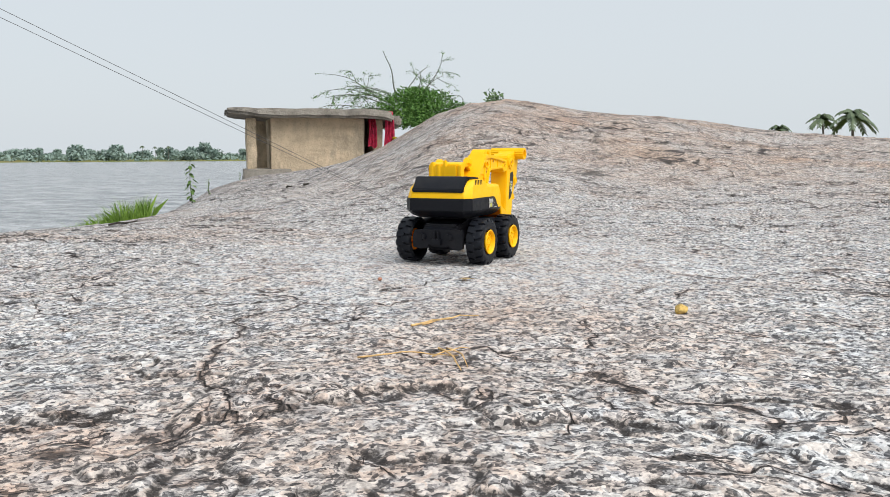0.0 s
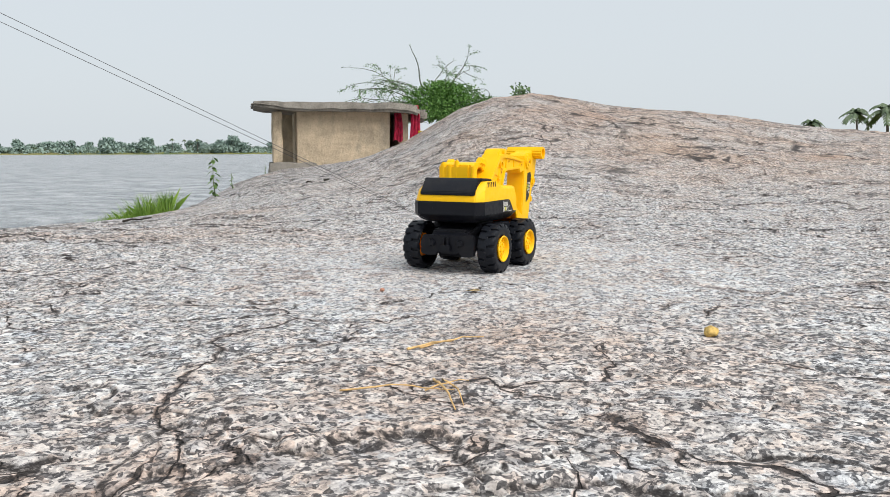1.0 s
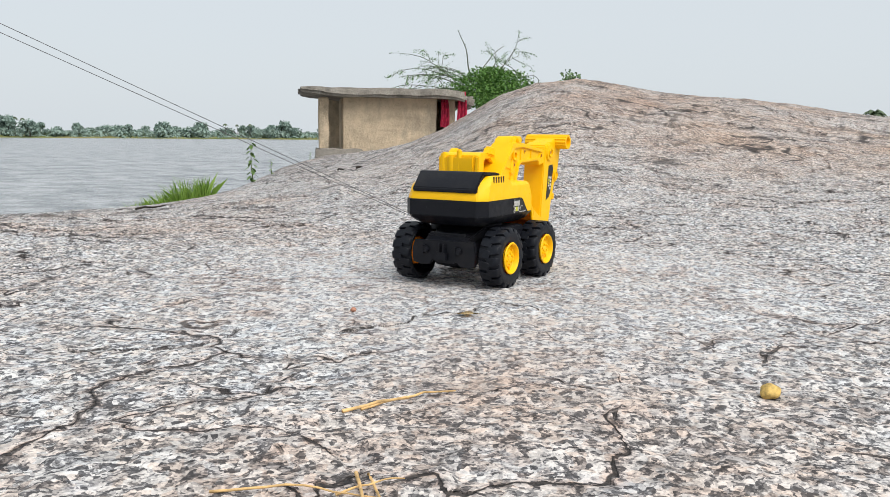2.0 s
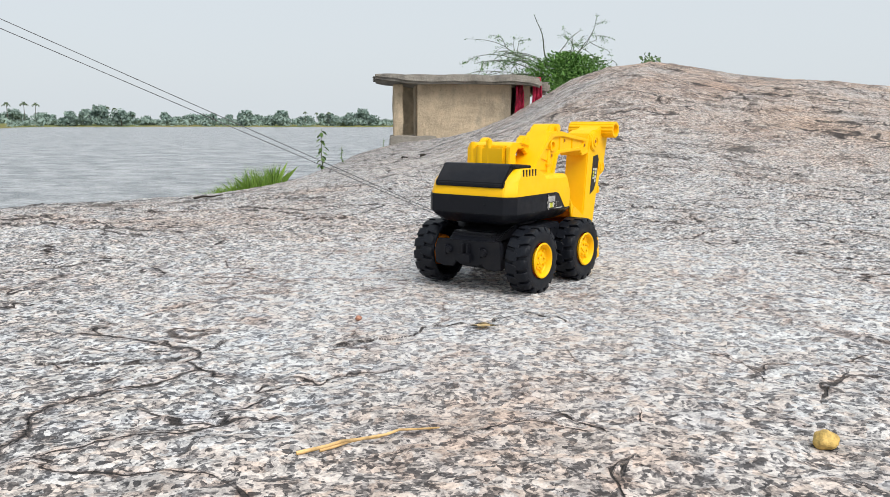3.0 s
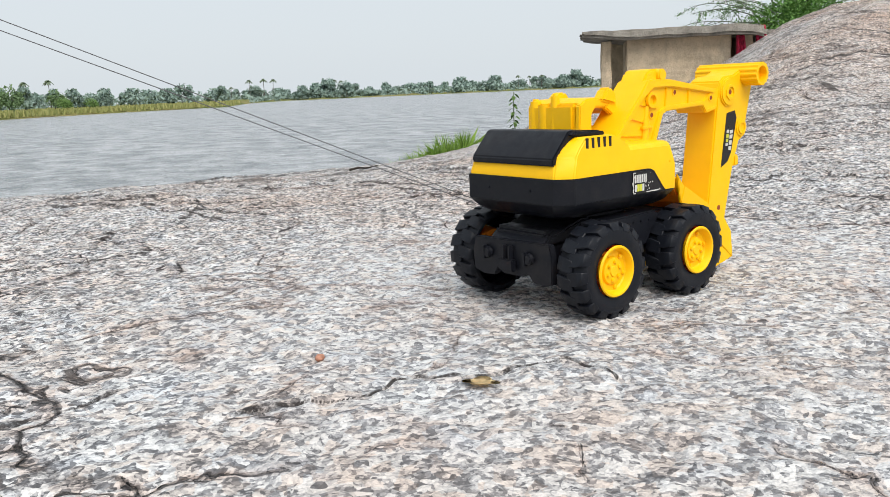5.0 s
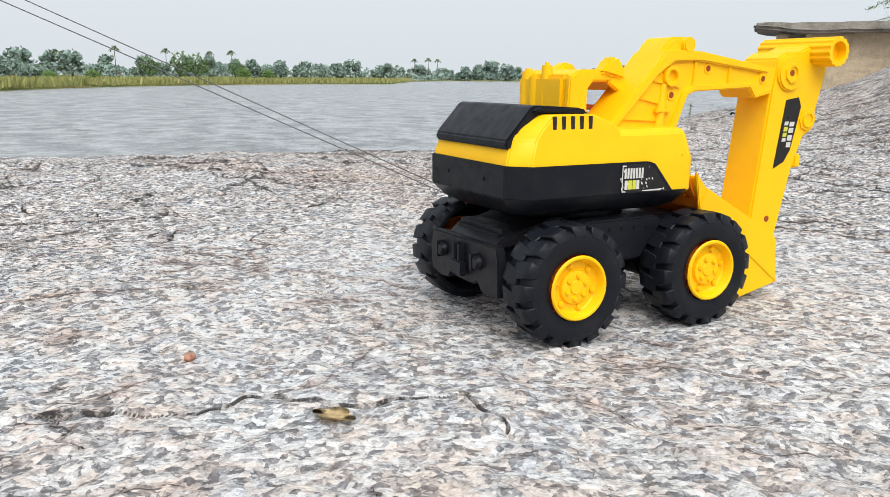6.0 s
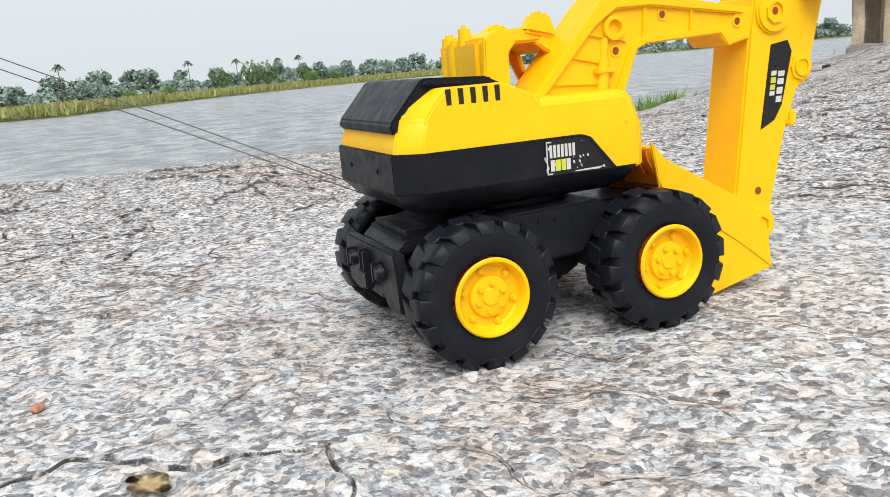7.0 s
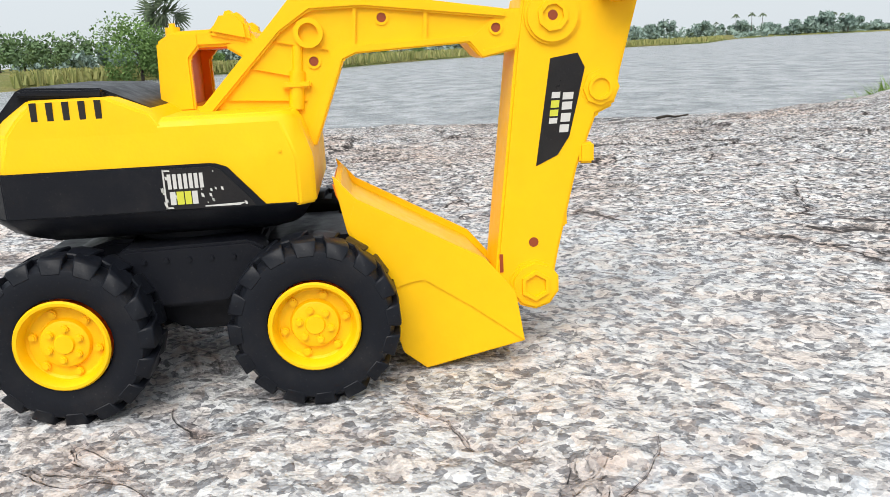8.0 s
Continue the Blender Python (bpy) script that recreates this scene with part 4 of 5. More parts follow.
def build_palm(seed, height, frond, fan=False, name="palm_tree"):
    """A coconut palm with drooping fronds, or a fan palm with a dense round head."""
    rng = random.Random(seed)
    palm = new(name)
    bm = bmesh.new()
    lean = Vector((rng.uniform(-0.08, 0.08) * height, rng.uniform(-0.05, 0.05) * height, 0))
    top = Vector((0, 0, height)) + lean
    taper(bm, [Vector((0, 0, -0.5)), Vector((0, 0, height * 0.5)) + lean * 0.3, top], frond * 0.075, frond * 0.045, 8)
    part("trunk", bm, BARK, palm)
    bm = bmesh.new()
    for i in range(34 if fan else 22):
        a = rng.uniform(0, 6.28)
        up = rng.uniform(-0.9, 1.3) if fan else rng.uniform(0.0, 1.25)
        d = Vector((math.cos(a) * math.cos(up), math.sin(a) * math.cos(up), math.sin(up)))
        if fan:
            tip = top + d * frond * rng.uniform(0.75, 1.0)
            x = d.orthogonal().normalized()
            y = d.cross(x)
            for s in range(11):
                an = (s - 5) * 0.26
                e = (d * math.cos(an) + x * math.sin(an)).normalized()
                m = top + d * frond * 0.35
                bm.faces.new([bm.verts.new(v) for v in (m, m + e * frond * 0.35 + y * 0.035 * frond, m + e * frond * rng.uniform(0.55, 0.68), m + e * frond * 0.35 - y * 0.035 * frond)])
        else:
            side = d.cross(Vector((0, 0, 1))).normalized()
            last = top.copy()
            for s in range(9):
                t = (s + 1) / 9
                p = top + d * frond * t + Vector((0, 0, -0.75 * frond * t * t))
                for q in (-1, 1):
                    l = frond * 0.22 * (1 - 0.75 * abs(t - 0.4))
                    drop = Vector((0, 0, -0.55 * l))
                    bm.faces.new([bm.verts.new(v) for v in (last, p, p + side * q * l + drop + (p - last) * 0.4, last + side * q * l * 0.9 + drop + (p - last) * 0.5)])
                last = p
    part("crown", bm, PALM_GREEN, palm)
    return palm


# ---- far trees, by bearing ----
rng = random.Random(11)
KINDS = [build_tree(20 + i, h, w, 620, 0.75, HAZE_GREEN, "far_tree", 0.05) for i, (h, w) in enumerate(((6.2, 8.5), (7.5, 8), (5.2, 10), (8.2, 7), (4.2, 9)))]
PALM = build_palm(5, 9.5, 1.9, False, "far_palm")
for k in KINDS:
    tagged(k, "hazy green broadleaf tree on the far shore", "tree", "trees on the far shore")
tagged(PALM, "tall slim coconut palm on the far shore", "palm", "palms on the far shore")


def stand(kind, az, r, z, scale, first=set()):
    p = bearing(az, r, z)
    m = Matrix.Translation(p) @ Matrix.Rotation(rng.uniform(0, 6.28), 4, "Z")
    ob = kind
    if kind.name in first:
        ob = copy_thing(kind, m)
    first.add(kind.name)
    ob.matrix_basis = m @ Matrix.Scale(scale, 4)
    return ob


for az in np.arange(33.5, 66, 0.45):
    k = rng.choice(KINDS)
    stand(k, az + rng.uniform(-0.25, 0.25), 412 + rng.uniform(0, 45), -1.3, rng.uniform(0.62, 1.05))
for az, s in ((42.2, 1.15), (43.0, 1.05), (47.7, 1.2), (50.1, 1.2), (58.2, 1.1), (59.4, 1.25), (60.2, 1.2), (61.3, 1.05)):
    stand(KINDS[rng.choice((0, 1, 3))], az, 408, -1.4, s)
for az, s in ((63.2, 1.05), (63.8, 1.1), (64.75, 1.05), (66.0, 0.75), (66.6, 0.7), (67.2, 0.72), (58.6, 0.85), (59.0, 0.9), (59.8, 0.9), (44.6, 0.7), (46.2, 0.72), (45.4, 0.68)):
    stand(PALM, az, 415 + rng.uniform(-5, 8), -1.3, s)
for az in np.arange(66.5, 112, 0.95):
    shore = float(np.interp(az, BANK_AT, BANK))
    stand(rng.choice(KINDS), az + rng.uniform(-0.3, 0.3), shore + rng.uniform(75, 150), -0.5, rng.uniform(0.45, 0.95))
    if rng.random() < 0.5:
        stand(rng.choice(KINDS), az + rng.uniform(-0.4, 0.4), shore + rng.uniform(150, 240), -0.3, rng.uniform(0.8, 1.2))
for az in (77.2, 78.6, 80.9, 81.4, 84.5, 88.0, 92.4, 101.8, 103.9):
    stand(PALM, az, float(np.interp(az, BANK_AT, BANK)) + 95, -0.5, rng.uniform(0.6, 0.85))
def build_woods():
    rng = random.Random(8)
    bm = bmesh.new()
    for i in range(9000):
        az = rng.uniform(32, 112)
        shore = float(np.interp(az, BANK_AT, BANK))
        far = shore > 300
        r = shore + (rng.uniform(6, 40) if far else rng.uniform(85, 260))
        h = (2.6 + 1.6 * noise.noise(Vector((az * 1.3, 0, 0)))) * (1.0 if far else 1.1)
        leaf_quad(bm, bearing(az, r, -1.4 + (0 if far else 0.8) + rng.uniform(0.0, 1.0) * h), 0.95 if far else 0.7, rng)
    return mesh_object("far_woods", bm, HAZE_GREEN)


tagged(build_woods(), "hazy belt of shrubs and woods beyond the lake", "woods", kind="stuff")
# a darker spreading tree and bushes on the near bank
NEAR = tagged(build_tree(61, 6.0, 7.0, 900, 0.36, GREEN, "bank_tree", 0.05), "leafy green tree on the grassy bank", "tree", "trees on the bank")
NEAR.matrix_basis = Matrix.Translation(bearing(97.6, 185, -0.5))
for az, r, s in ((79.6, 185, 0.9), (80.6, 195, 1.0), (82.6, 190, 0.8), (109.6, 160, 1.1), (111.2, 165, 1.2), (112.6, 150, 1.2), (108.2, 175, 1.2), (77.0, 215, 0.8)):
    copy_thing(NEAR, Matrix.Translation(bearing(az, r, -0.5))).scale = (s, s, s)
BUSH = tagged(build_tree(71, 5.6, 9.5, 7000, 0.17, SHRUB_GREEN, "shore_bush", 0.02), "large bright green bush overhanging the water", "bush", "bushes by the water")
BUSH.matrix_basis = Matrix.Translation(bearing(104.4, 86, -1.7)) @ Matrix.Scale(1.0, 4)
for az, r, s in ((99.8, 150, 0.5), (88.5, 150, 0.35), (86.0, 165, 0.4), (76.5, 210, 0.55), (74.9, 215, 0.5)):
    copy_thing(BUSH, Matrix.Translation(bearing(az, r, -1.2))).scale = (s, s, s)
FAN = tagged(build_palm(9, 7.2, 3.5, True, "fan_palm"), "tall fan palm with a dense round crown", "palm")
FAN.matrix_basis = Matrix.Translation(bearing(102.5, 96, -1.3))
for i, (az, r, h, s) in enumerate(((3.0, 105, 3.0, 0.85), (0.1, 105, 3.4, 1.0), (-1.6, 98, 3.6, 1.25))):
    p = tagged(build_palm(30 + i, 7.4 - (1.1 if i == 0 else 0.0), 2.1 * s, False, "coconut_palm"), "coconut palm showing over the rock", "palm", "palms behind the rock")
    p.matrix_basis = Matrix.Translation(bearing(az, r, -3.05))


# ---- reeds along the bank: stuff ----
def build_reeds():
    rng = random.Random(3)
    bm = bmesh.new()
    for i in range(14000):
        az = rng.uniform(65.5, 112)
        shore = float(np.interp(az, BANK_AT, BANK))
        p = bearing(az, shore + abs(rng.gauss(2, 16)), -1.45 + rng.uniform(0, 0.35))
        h, w = rng.uniform(0.4, 1.3), rng.uniform(0.05, 0.22)
        d = Vector((rng.uniform(-1, 1), rng.uniform(-1, 1), 0)).normalized() * w
        t = Vector((rng.uniform(-0.3, 0.3), rng.uniform(-0.3, 0.3), h))
        bm.faces.new([bm.verts.new(v) for v in (p - d, p + d, p + d * 0.6 + t, p - d * 0.5 + t * 0.9)])
    return mesh_object("reeds", bm, leaf_material("reed_grass", (0.20, 0.23, 0.07), (0.40, 0.37, 0.15), 0.05))


tagged(build_reeds(), "yellow-green reeds and grass along the bank", "reeds", kind="stuff")


# ---- the stone hut ----
def old_stone(name, colour, stain, scale):
    k = Nodes(name, 0.9, 0.2)
    f = k.noise(scale, 7, 0.68)
    c = k.ramp(f, (0.28, tuple(v * 0.62 for v in colour)), (0.5, colour), (0.72, tuple(min(1, v * 1.3) for v in colour)))
    s = k.ramp(k.noise(scale * 0.45, 5, 0.7, k.place((1, 1, 0.5))), (0.50, 0.0), (0.66, 0.85))
    c = k.mix(s, c, stain)
    c = k.mix(k.ramp(k.noise(scale * 14, 3, 0.6), (0.30, 0.5), (0.45, 0.0)), c, tuple(v * 0.4 for v in colour))
    h = k.bump(k.noise(scale * 3, 6, 0.7), 0.05, 1.0)
    return k.done(c, None, h)


WALL_STONE = old_stone("ochre_stone", (0.56, 0.45, 0.32), (0.30, 0.26, 0.20), 2.2)
SLAB_STONE = old_stone("grey_roof_stone", (0.31, 0.285, 0.25), (0.13, 0.12, 0.11), 3.0)
CLOTH_RED = plain("pink_red_cloth", (0.62, 0.035, 0.10), 0.85, 0.25, 9.0)
CLOTH_YELLOW = plain("yellow_cloth", (0.72, 0.60, 0.05), 0.85, 0.2, 9.0)

HUT_AZ = 36.15
hut = tagged(new("stone_hut"), "low hut of ochre stone slabs with a flat grey roof slab", "hut")
hut.matrix_basis = Matrix.Translation(Vector((0.51, -0.92, 0)) + bearing(HUT_AZ, 20.0)) @ pose(0, 0, 0, 0, 0, HUT_AZ + 5) @ Matrix.Scale(0.925, 4)


def rough_block(x0, x1, y0, y1, z0, z1, rough, seed, cuts=7, edge=0.02):
    """A hewn slab: a subdivided box with worn, uneven faces, in metres."""
    bm = bmesh.new()
    bmesh.ops.create_cube(bm, size=1)
    for v in bm.verts:
        v.co = Vector((x0 + (v.co.x + 0.5) * (x1 - x0), y0 + (v.co.y + 0.5) * (y1 - y0), z0 + (v.co.z + 0.5) * (z1 - z0)))
    bmesh.ops.bevel(bm, geom=bm.edges[:], offset=edge, segments=2, affect="EDGES")
    bmesh.ops.subdivide_edges(bm, edges=[e for e in bm.edges if e.calc_length() > 3 * edge], cuts=cuts, use_grid_fill=True)
    for v in bm.verts:
        q = v.co * 2.2 + Vector((seed * 7.3, seed * 3.1, 0))
        v.co += Vector((noise.noise(q), noise.noise(q + Vector((9, 0, 0))), noise.noise(q + Vector((0, 9, 0))))) * rough
        q = v.co * 9 + Vector((seed, 0, 0))
        v.co += Vector((noise.noise(q), noise.noise(q + Vector((5, 0, 0))), noise.noise(q + Vector((0, 5, 0))))) * rough * 0.35
    return finish(bm, 50)


part("wall_slab", rough_block(-0.80, 1.70, 0.0, 0.22, -0.45, 1.24, 0.02, 1), WALL_STONE, hut)
part("pillar", rough_block(-1.42, -1.17, 0.05, 0.95, -0.12, 1.22, 0.025, 2), WALL_STONE, hut)
part("back_wall", rough_block(-1.2, 2.3, 2.1, 2.3, -0.45, 1.24, 0.02, 3), WALL_STONE, hut)
part("side_wall", rough_block(2.05, 2.25, 0.25, 2.2, -0.45, 1.24, 0.02, 4), WALL_STONE, hut)
part("inner_wall", rough_block(-0.80, -0.6, 0.25, 2.1, -0.45, 1.24, 0.02, 8), WALL_STONE, hut)
part("pillar", rough_block(1.95, 2.20, -0.02, 0.20, -0.3, 1.22, 0.02, 5), WALL_STONE, hut)
part("plinth", rough_block(-1.50, -0.30, -0.25, 2.2, -0.62, -0.13, 0.05, 6), SLAB_STONE, hut)
slab = rough_block(-1.95, 2.45, -0.45, 2.6, 1.22, 1.45, 0.03, 7, 16, 0.06)
for v in slab.verts:
    # thin to the left edge, broken and drooping to the right
    t = max(0, (-0.9 - v.co.x) / 1.05)
    if v.co.z < 1.33:
        v.co.z += 0.13 * t
    u = max(0, (v.co.x - 1.9) / 0.55)
    v.co.z -= 0.10 * u * u + 0.05 * u * noise.noise(v.co * 5)
roof = part("roof_slab", finish(slab, 50), SLAB_STONE, hut, "weathered grey roof slab with a broken end")
part("broken_end", rough_block(2.30, 2.72, -0.1, 1.0, 0.98, 1.30, 0.06, 12, 5, 0.07), SLAB_STONE, roof)


def cloth(x0, x1, y, z0, z1, material, name, parent, label):
    bm = bmesh.new()
    n, m = 18, 14
    grid = []
    for j in range(m + 1):
        t = j / m
        row = []
        for i in range(n + 1):
            s = i / n
            x = x0 + (x1 - x0) * (s * (0.75 + 0.25 * t) + 0.08 * math.sin(t * 4))
            row.append(bm.verts.new((x, y + 0.035 * math.sin(s * 19 + t * 2) + 0.02 * noise.noise(Vector((s * 4, t * 4, z0))), z1 + (z0 - z1) * t + 0.03 * math.sin(s * 7) * t)))
        grid.append(row)
    for j in range(m):
        for i in range(n):
            bm.faces.new((grid[j][i], grid[j][i + 1], grid[j + 1][i + 1], grid[j + 1][i]))
    bmesh.ops.solidify(bm, geom=bm.faces[:], thickness=0.006)
    ob = mesh_object(name, bm, material, parent, True)
    return tagged(ob, label)


for x0, x1, y, z0, z1, mat, lab in ((1.80, 2.06, -0.08, 0.45, 1.20, CLOTH_RED, "faded pink-red cloth hanging in the hut's opening"),
                                    (2.20, 2.50, -0.30, 0.45, 1.40, CLOTH_RED, "red cloth hanging from the hut's roof slab"),
                                    (2.40, 2.56, -0.36, 0.40, 0.72, CLOTH_YELLOW, "yellow cloth end below the red cloth")):
    c = cloth(x0, x1, y, z0, z1, mat, "hanging_cloth", None, lab)
    tagged(c, category="cloth", group="cloths on the hut")
    c.matrix_basis = hut.matrix_basis.copy()


# ---- the thorn shrub behind the hut ----
def build_thorn():
    rng = random.Random(17)
    shrub = new("thorn_shrub")
    twig_green = plain("green_grey_twig", (0.13, 0.15, 0.11), 0.85, 0.25, 9)
    leaves = bmesh.new()

    def limb(wood, p, d, length, radius, depth, bend):
        pts = [p.copy()]
        n = 9
        for i in range(n):
            d = (d + Vector((bend.x, bend.y, bend.z - 0.02 * i)) * 0.16 + Vector((rng.gauss(0, 1), rng.gauss(0, 1), rng.gauss(0, 1))) * 0.10).normalized()
            p = p + d * length / n
            pts.append(p.copy())
            if depth < 2 and i > 1 and rng.random() < 0.55:
                limb(wood, p, (d + Vector((rng.gauss(0, 1), rng.gauss(0, 0.6), rng.gauss(-0.2, 0.5))) * 0.9).normalized(), length * rng.uniform(0.25, 0.5), radius * 0.5, depth + 1,
                     Vector((rng.uniform(-1, 1), 0, -0.6)))
            if i > 2:
                for _ in range(4):
                    leaf_quad(leaves, p + Vector((rng.gauss(0, 1), rng.gauss(0, 1), rng.gauss(0, 1))) * 0.035, 0.022, rng)
        taper(wood, pts, radius, radius * 0.35, 5)

    for i in range(24):
        s = (i / 23) * 2 - 1
        out = Vector((s * 1.5 + rng.uniform(-0.3, 0.3), rng.uniform(-0.3, 0.3), 0.75 + 0.5 * (1 - abs(s)))).normalized()
        wood = bmesh.new()
        limb(wood, Vector((s * 0.6, rng.uniform(-0.4, 0.4), 0.7 + 0.4 * rng.random())), out, rng.uniform(1.5, 2.3), 0.024, 0, Vector((s * 1.3 + rng.uniform(-0.3, 0.3), 0, -0.55)))
        part("limb", wood, twig_green, shrub)
    wood = bmesh.new()
    limb(wood, Vector((-0.15, 0, 1.2)), Vector((-0.05, 0, 1)), 2.0, 0.026, 2, Vector((0.35, 0, 0.1)))
    part("limb", wood, twig_green, shrub)
    # dense feathery middle
    for i in range(15000):
        a = rng.uniform(0, 6.28)
        r = abs(rng.gauss(0, 0.62))
        p = Vector((math.cos(a) * r * 1.45 + 0.30, math.sin(a) * r, 0.55 + rng.uniform(0, 1.32) * max(0.1, 1 - 0.42 * r * r) + 0.25 * noise.noise(Vector((math.cos(a) * r * 3, r * 2, i * 0.0001)))))
        leaf_quad(leaves, p, 0.045, rng)
    part("crown", leaves, leaf_material("feathery_leaves", (0.06, 0.15, 0.03), (0.17, 0.33, 0.075), 2.5), shrub)
    return tagged(shrub, "green thorn shrub with long bare arching twigs", "shrub")


thorn = build_thorn()
thorn.matrix_basis = Matrix.Translation(Vector((0.51, -0.92, 0.65)) + bearing(28.6, 25.0)) @ pose(0, 0, 0, 0, 0, 28) @ Matrix.Diagonal((1.05, 1.05, 0.88, 1.0))
small = tagged(build_tree(91, 1.5, 1.1, 420, 0.07, GREEN, "bush_top", 0.1), "small dark green bush behind the rock", "bush")
small.matrix_basis = Matrix.Translation(Vector((0.51, -0.92, 0.80)) + bearing(22.2, 25.0))


# ---- plants on the rock's edge ----
def on_rock(az, r):
    p = bearing(az, r)
    p.z = float(rock_height(p.x, p.y))
    return p


def build_grass():
    rng = random.Random(5)
    bm = bmesh.new()
    for i in range(2600):
        t = rng.random()
        az = 51.2 + 8.0 * t ** 1.4 + rng.gauss(0, 0.25)
        dense = 1.0 if t < 0.72 else 0.45
        if rng.random() > dense:
            continue
        p = on_rock(az, 5.9 + abs(rng.gauss(0, 0.35)))
        h = rng.uniform(0.05, 0.32) * (1.0 - 0.45 * t) * (1.25 if 0.25 < t < 0.45 else 1.0)
        lean = Vector((rng.gauss(0, 0.25), rng.gauss(0, 0.25), 1)).normalized()
        side = Vector((rng.gauss(0, 1), rng.gauss(0, 1), 0)).normalized() * 0.0032
        a, b = p + lean * h * 0.55, p + lean * h + Vector((lean.x, lean.y, -0.15)) * h * 0.5
        v = [bm.verts.new(q) for q in (p - side - Vector((0, 0, 0.02)), p + side - Vector((0, 0, 0.02)), a + side * 0.8, b, a - side * 0.8)]
        bm.faces.new(v)
    for i in range(130):
        p = on_rock(rng.gauss(53.6, 0.5), 6.0 + abs(rng.gauss(0, 0.2)))
        leaf_quad(bm, p + Vector((0, 0, rng.uniform(0.01, 0.16))), 0.022, rng)
    return mesh_object("grass", bm, leaf_material("lakeside_grass", (0.08, 0.17, 0.02), (0.26, 0.40, 0.07), 4))


tagged(build_grass(), "bright green grass tuft at the rock's edge", "grass", kind="stuff")


def build_sapling(seed, height, count):
    rng = random.Random(seed)
    plant = new("sapling")
    bm = bmesh.new()
    pts = [Vector((0.03 * math.sin(i), 0.02 * math.cos(i * 1.3), 0)) * height + Vector((0, 0, height * i / 7 - 0.02)) for i in range(8)]
    taper(bm, pts, 0.006, 0.002, 6)
    part("stem", bm, plain("green_stem", (0.10, 0.14, 0.05), 0.7), plant)
    for i in range(count):
        t = 0.12 + 0.88 * i / count
        p = Vector((0, 0, height * t))
        a = i * 2.4
        d = Vector((math.cos(a), math.sin(a), -0.15)).normalized()
        s = d.cross(Vector((0, 0, 1))).normalized()
        l, w = height * rng.uniform(0.13, 0.19), height * rng.uniform(0.035, 0.055)
        bm = bmesh.new()
        mid = Vector((0, 0, 0.018 * l))
        row = [(0.15, 0.0), (0.35, 0.75), (0.6, 1.0), (0.82, 0.6), (1.0, 0.0)]
        left = [bm.verts.new(p + d * l * u + s * w * v - Vector((0, 0, l * 0.5 * u * u))) for u, v in row]
        right = [bm.verts.new(p + d * l * u - s * w * v - Vector((0, 0, l * 0.5 * u * u))) for u, v in row[1:-1]]
        bm.faces.new(left + right[::-1])
        bmesh.ops.solidify(bm, geom=bm.faces[:], thickness=0.001)
        part("leaf", bm, SHRUB_GREEN, plant)
    return plant


for seed, az, r, h, n in ((1, 47.2, 6.6, 0.42, 21), (2, 45.4, 7.4, 0.18, 9), (3, 41.4, 15.0, 0.22, 8)):
    tagged(build_sapling(seed, h, n), "young leafy plant growing from a rock crack", "plant", "young plants").matrix_basis = Matrix.Translation(on_rock(az, r))


# ---- litter on the rock ----
STRAW = plain("dry_straw", (0.62, 0.40, 0.17), 0.7, 0.25, 120)
DRY_LEAF = plain("dry_yellow_leaf", (0.80, 0.60, 0.33), 0.7, 0.2, 90)
HUSK = plain("yellow_brown_husk", (0.60, 0.40, 0.11), 0.6, 0.25, 200, 0.001)
RED_CHIP = plain("reddish_chip", (0.42, 0.20, 0.13), 0.8, 0.25, 200, 0.001)


def straw(points, radius, label):
    bm = bmesh.new()
    pts = []
    for i in range(len(points) - 1):
        for s in range(5):
            t = s / 5
            pts.append((points[i][0] * (1 - t) + points[i + 1][0] * t, points[i][1] * (1 - t) + points[i + 1][1] * t))
    pts.append(points[-1])
    n = len(pts)
    line = [Vector((x, y, float(rock_height(x, y)) + radius + 0.003 * math.sin(math.pi * i / (n - 1)))) for i, (x, y) in enumerate(pts)]
    taper(bm, line, radius, radius * 0.45, 7)
    bmesh.ops.recalc_face_normals(bm, faces=bm.faces)
    return tagged(mesh_object("straw", bm, STRAW, None, True), label, "straw", "straws on the rock")


for line, r in (([(0.163, -0.532), (0.185, -0.49), (0.204, -0.447)], 0.0016), ([(0.170, -0.520), (0.190, -0.478), (0.201, -0.452)], 0.0013),
                ([(0.180, -0.668), (0.222, -0.640), (0.262, -0.628)], 0.0011), ([(0.232, -0.607), (0.262, -0.640), (0.281, -0.664)], 0.0015),
                ([(0.240, -0.606), (0.268, -0.634), (0.282, -0.652)], 0.0012), ([(0.238, -0.633), (0.252, -0.622), (0.262, -0.602)], 0.0010)):
    straw(line, r * 0.8, "dry golden straw lying on the granite")


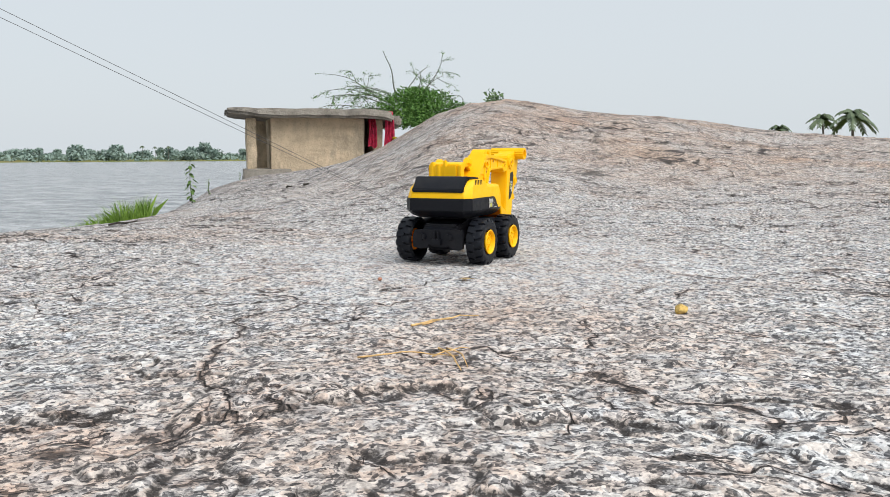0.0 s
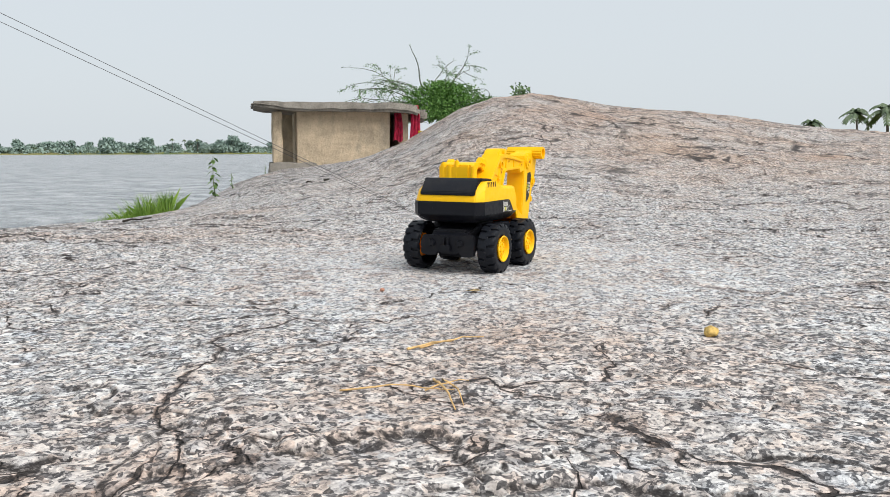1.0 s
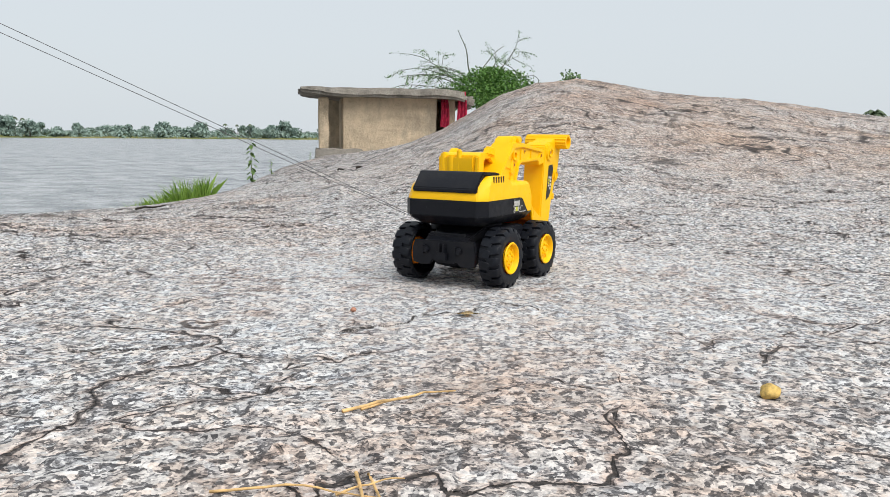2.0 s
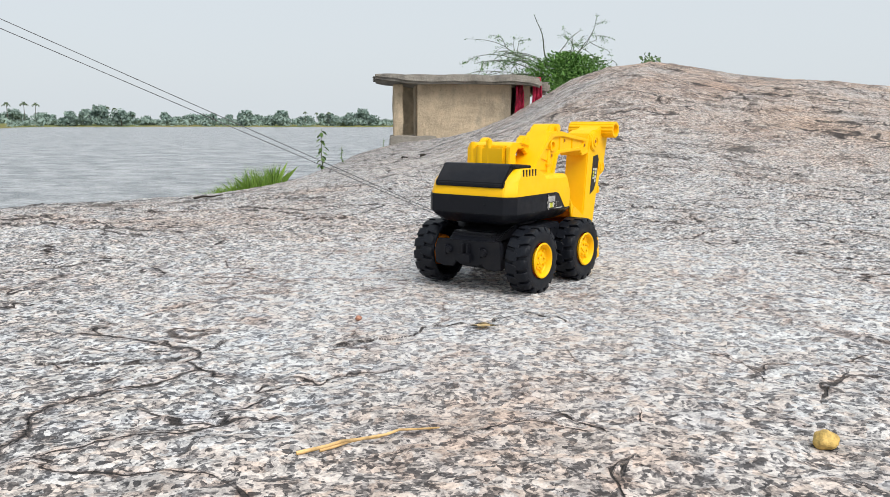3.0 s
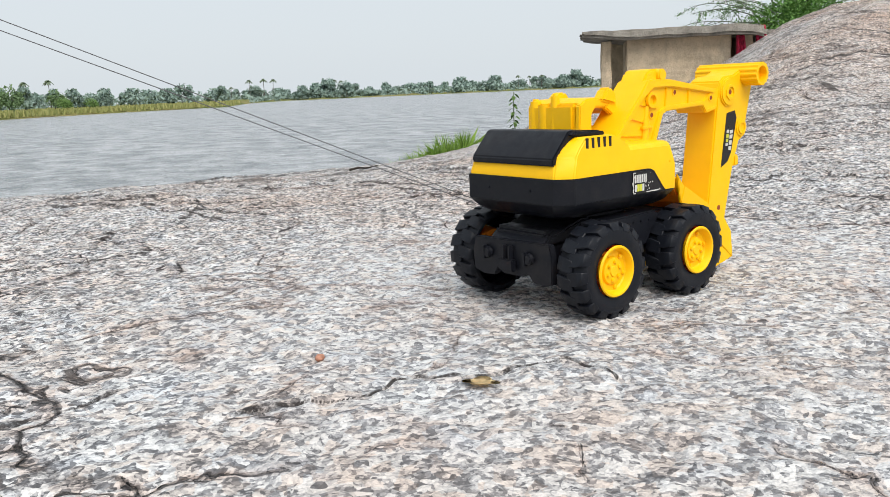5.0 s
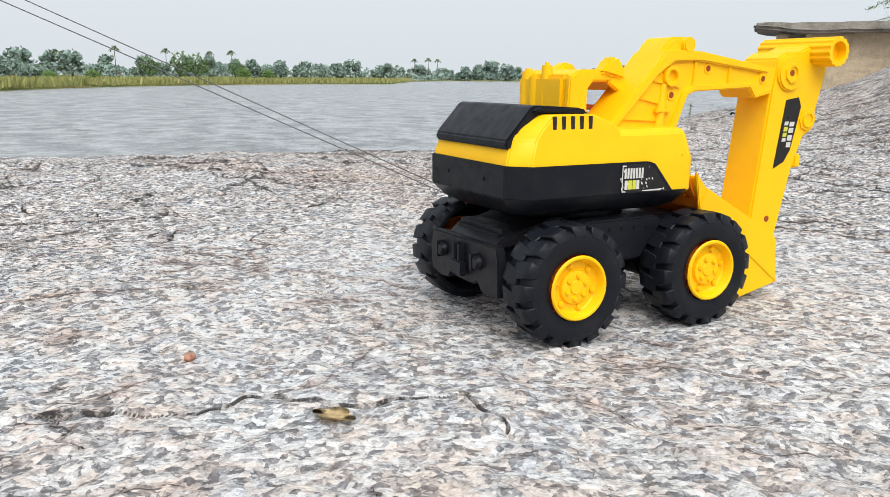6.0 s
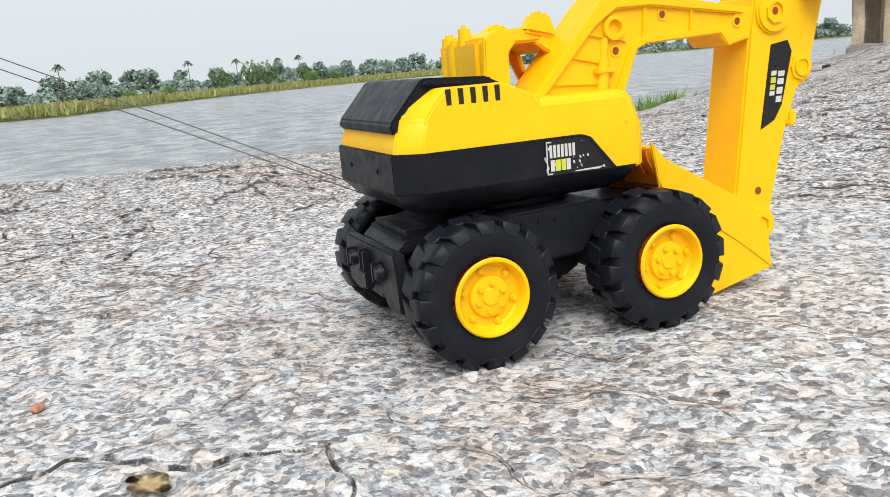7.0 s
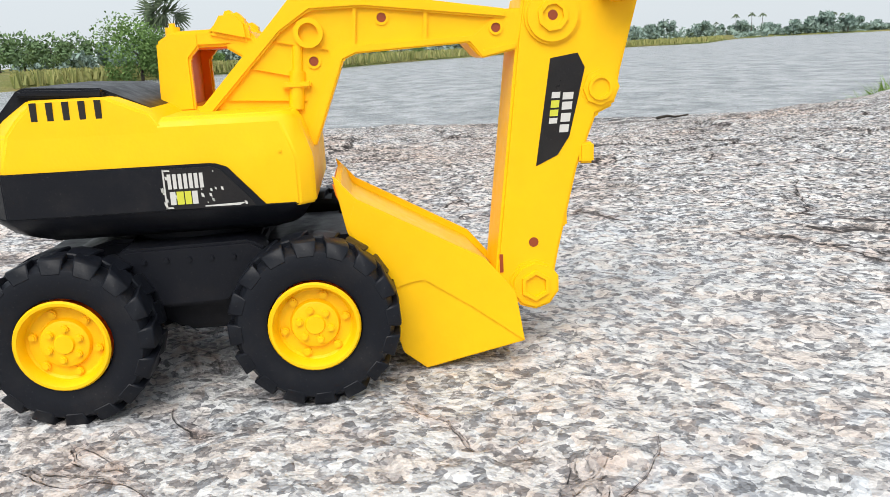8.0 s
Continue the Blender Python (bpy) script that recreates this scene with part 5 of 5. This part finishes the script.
def fallen_leaf():
    bm = bmesh.new()
    pts = []
    for i in range(26):
        a = 2 * math.pi * i / 26
        lobe = 0.55 + 0.45 * abs(math.cos(2.0 * a)) ** 0.6
        pts.append((0.020 * math.cos(a) * lobe, 0.013 * math.sin(a) * lobe))
    vs = [bm.verts.new((x, y, 0.002 + 9.0 * y * y * (1 + 20 * x))) for x, y in pts]
    c = bm.verts.new((0, 0, 0.001))
    for i in range(26):
        bm.faces.new((c, vs[i], vs[(i + 1) % 26]))
    bmesh.ops.solidify(bm, geom=bm.faces[:], thickness=0.0006)
    leaf = mesh_object("fallen_leaf", bm, DRY_LEAF, None, True)
    x, y = 0.088, -0.222
    leaf.matrix_basis = pose(x, y, float(rock_height(x, y)) + 0.001, 0, 0, 35) @ Matrix.Scale(0.62, 4)
    return tagged(leaf, "curled dry yellow leaf beside a crack", "leaf")


fallen_leaf()


def pebble(name, x, y, size, material, label, category, seed):
    bm = bmesh.new()
    bmesh.ops.create_icosphere(bm, subdivisions=3, radius=size)
    for v in bm.verts:
        v.co *= 1 + 0.25 * noise.noise(v.co / size * 1.3 + Vector((seed, 0, 0)))
        v.co.z *= 0.8
    ob = mesh_object(name, bm, material, None, True)
    ob.matrix_basis = pose(x, y, float(rock_height(x, y)) + size * 0.62)
    return tagged(ob, label, category)


pebble("seed_husk", 0.408, -0.327, 0.0075, HUSK, "small yellow-brown seed husk on the rock", "husk", 1)
pebble("stone_chip", -0.029, -0.269, 0.0034, RED_CHIP, "tiny reddish stone chip on the rock", "stone", 2)


def twig(points, radius):
    bm = bmesh.new()
    line = [Vector((x, y, float(rock_height(x, y)) + radius + 0.006 * (i % 2))) for i, (x, y) in enumerate(points)]
    taper(bm, line, radius, radius * 0.6, 6)
    return tagged(mesh_object("twig", bm, plain("dark_dead_twig", (0.035, 0.028, 0.022), 0.9, 0.3, 60), None, True), "short dark dead twig lying on the rock", "twig", "twigs on the rock")


twig([(-1.95, 0.95), (-1.92, 0.97), (-1.89, 0.98), (-1.86, 1.01)], 0.0045)
twig([(-2.35, 2.62), (-2.33, 2.60), (-2.31, 2.62)], 0.006)
twig([(-2.30, 2.72), (-2.27, 2.73)], 0.008)
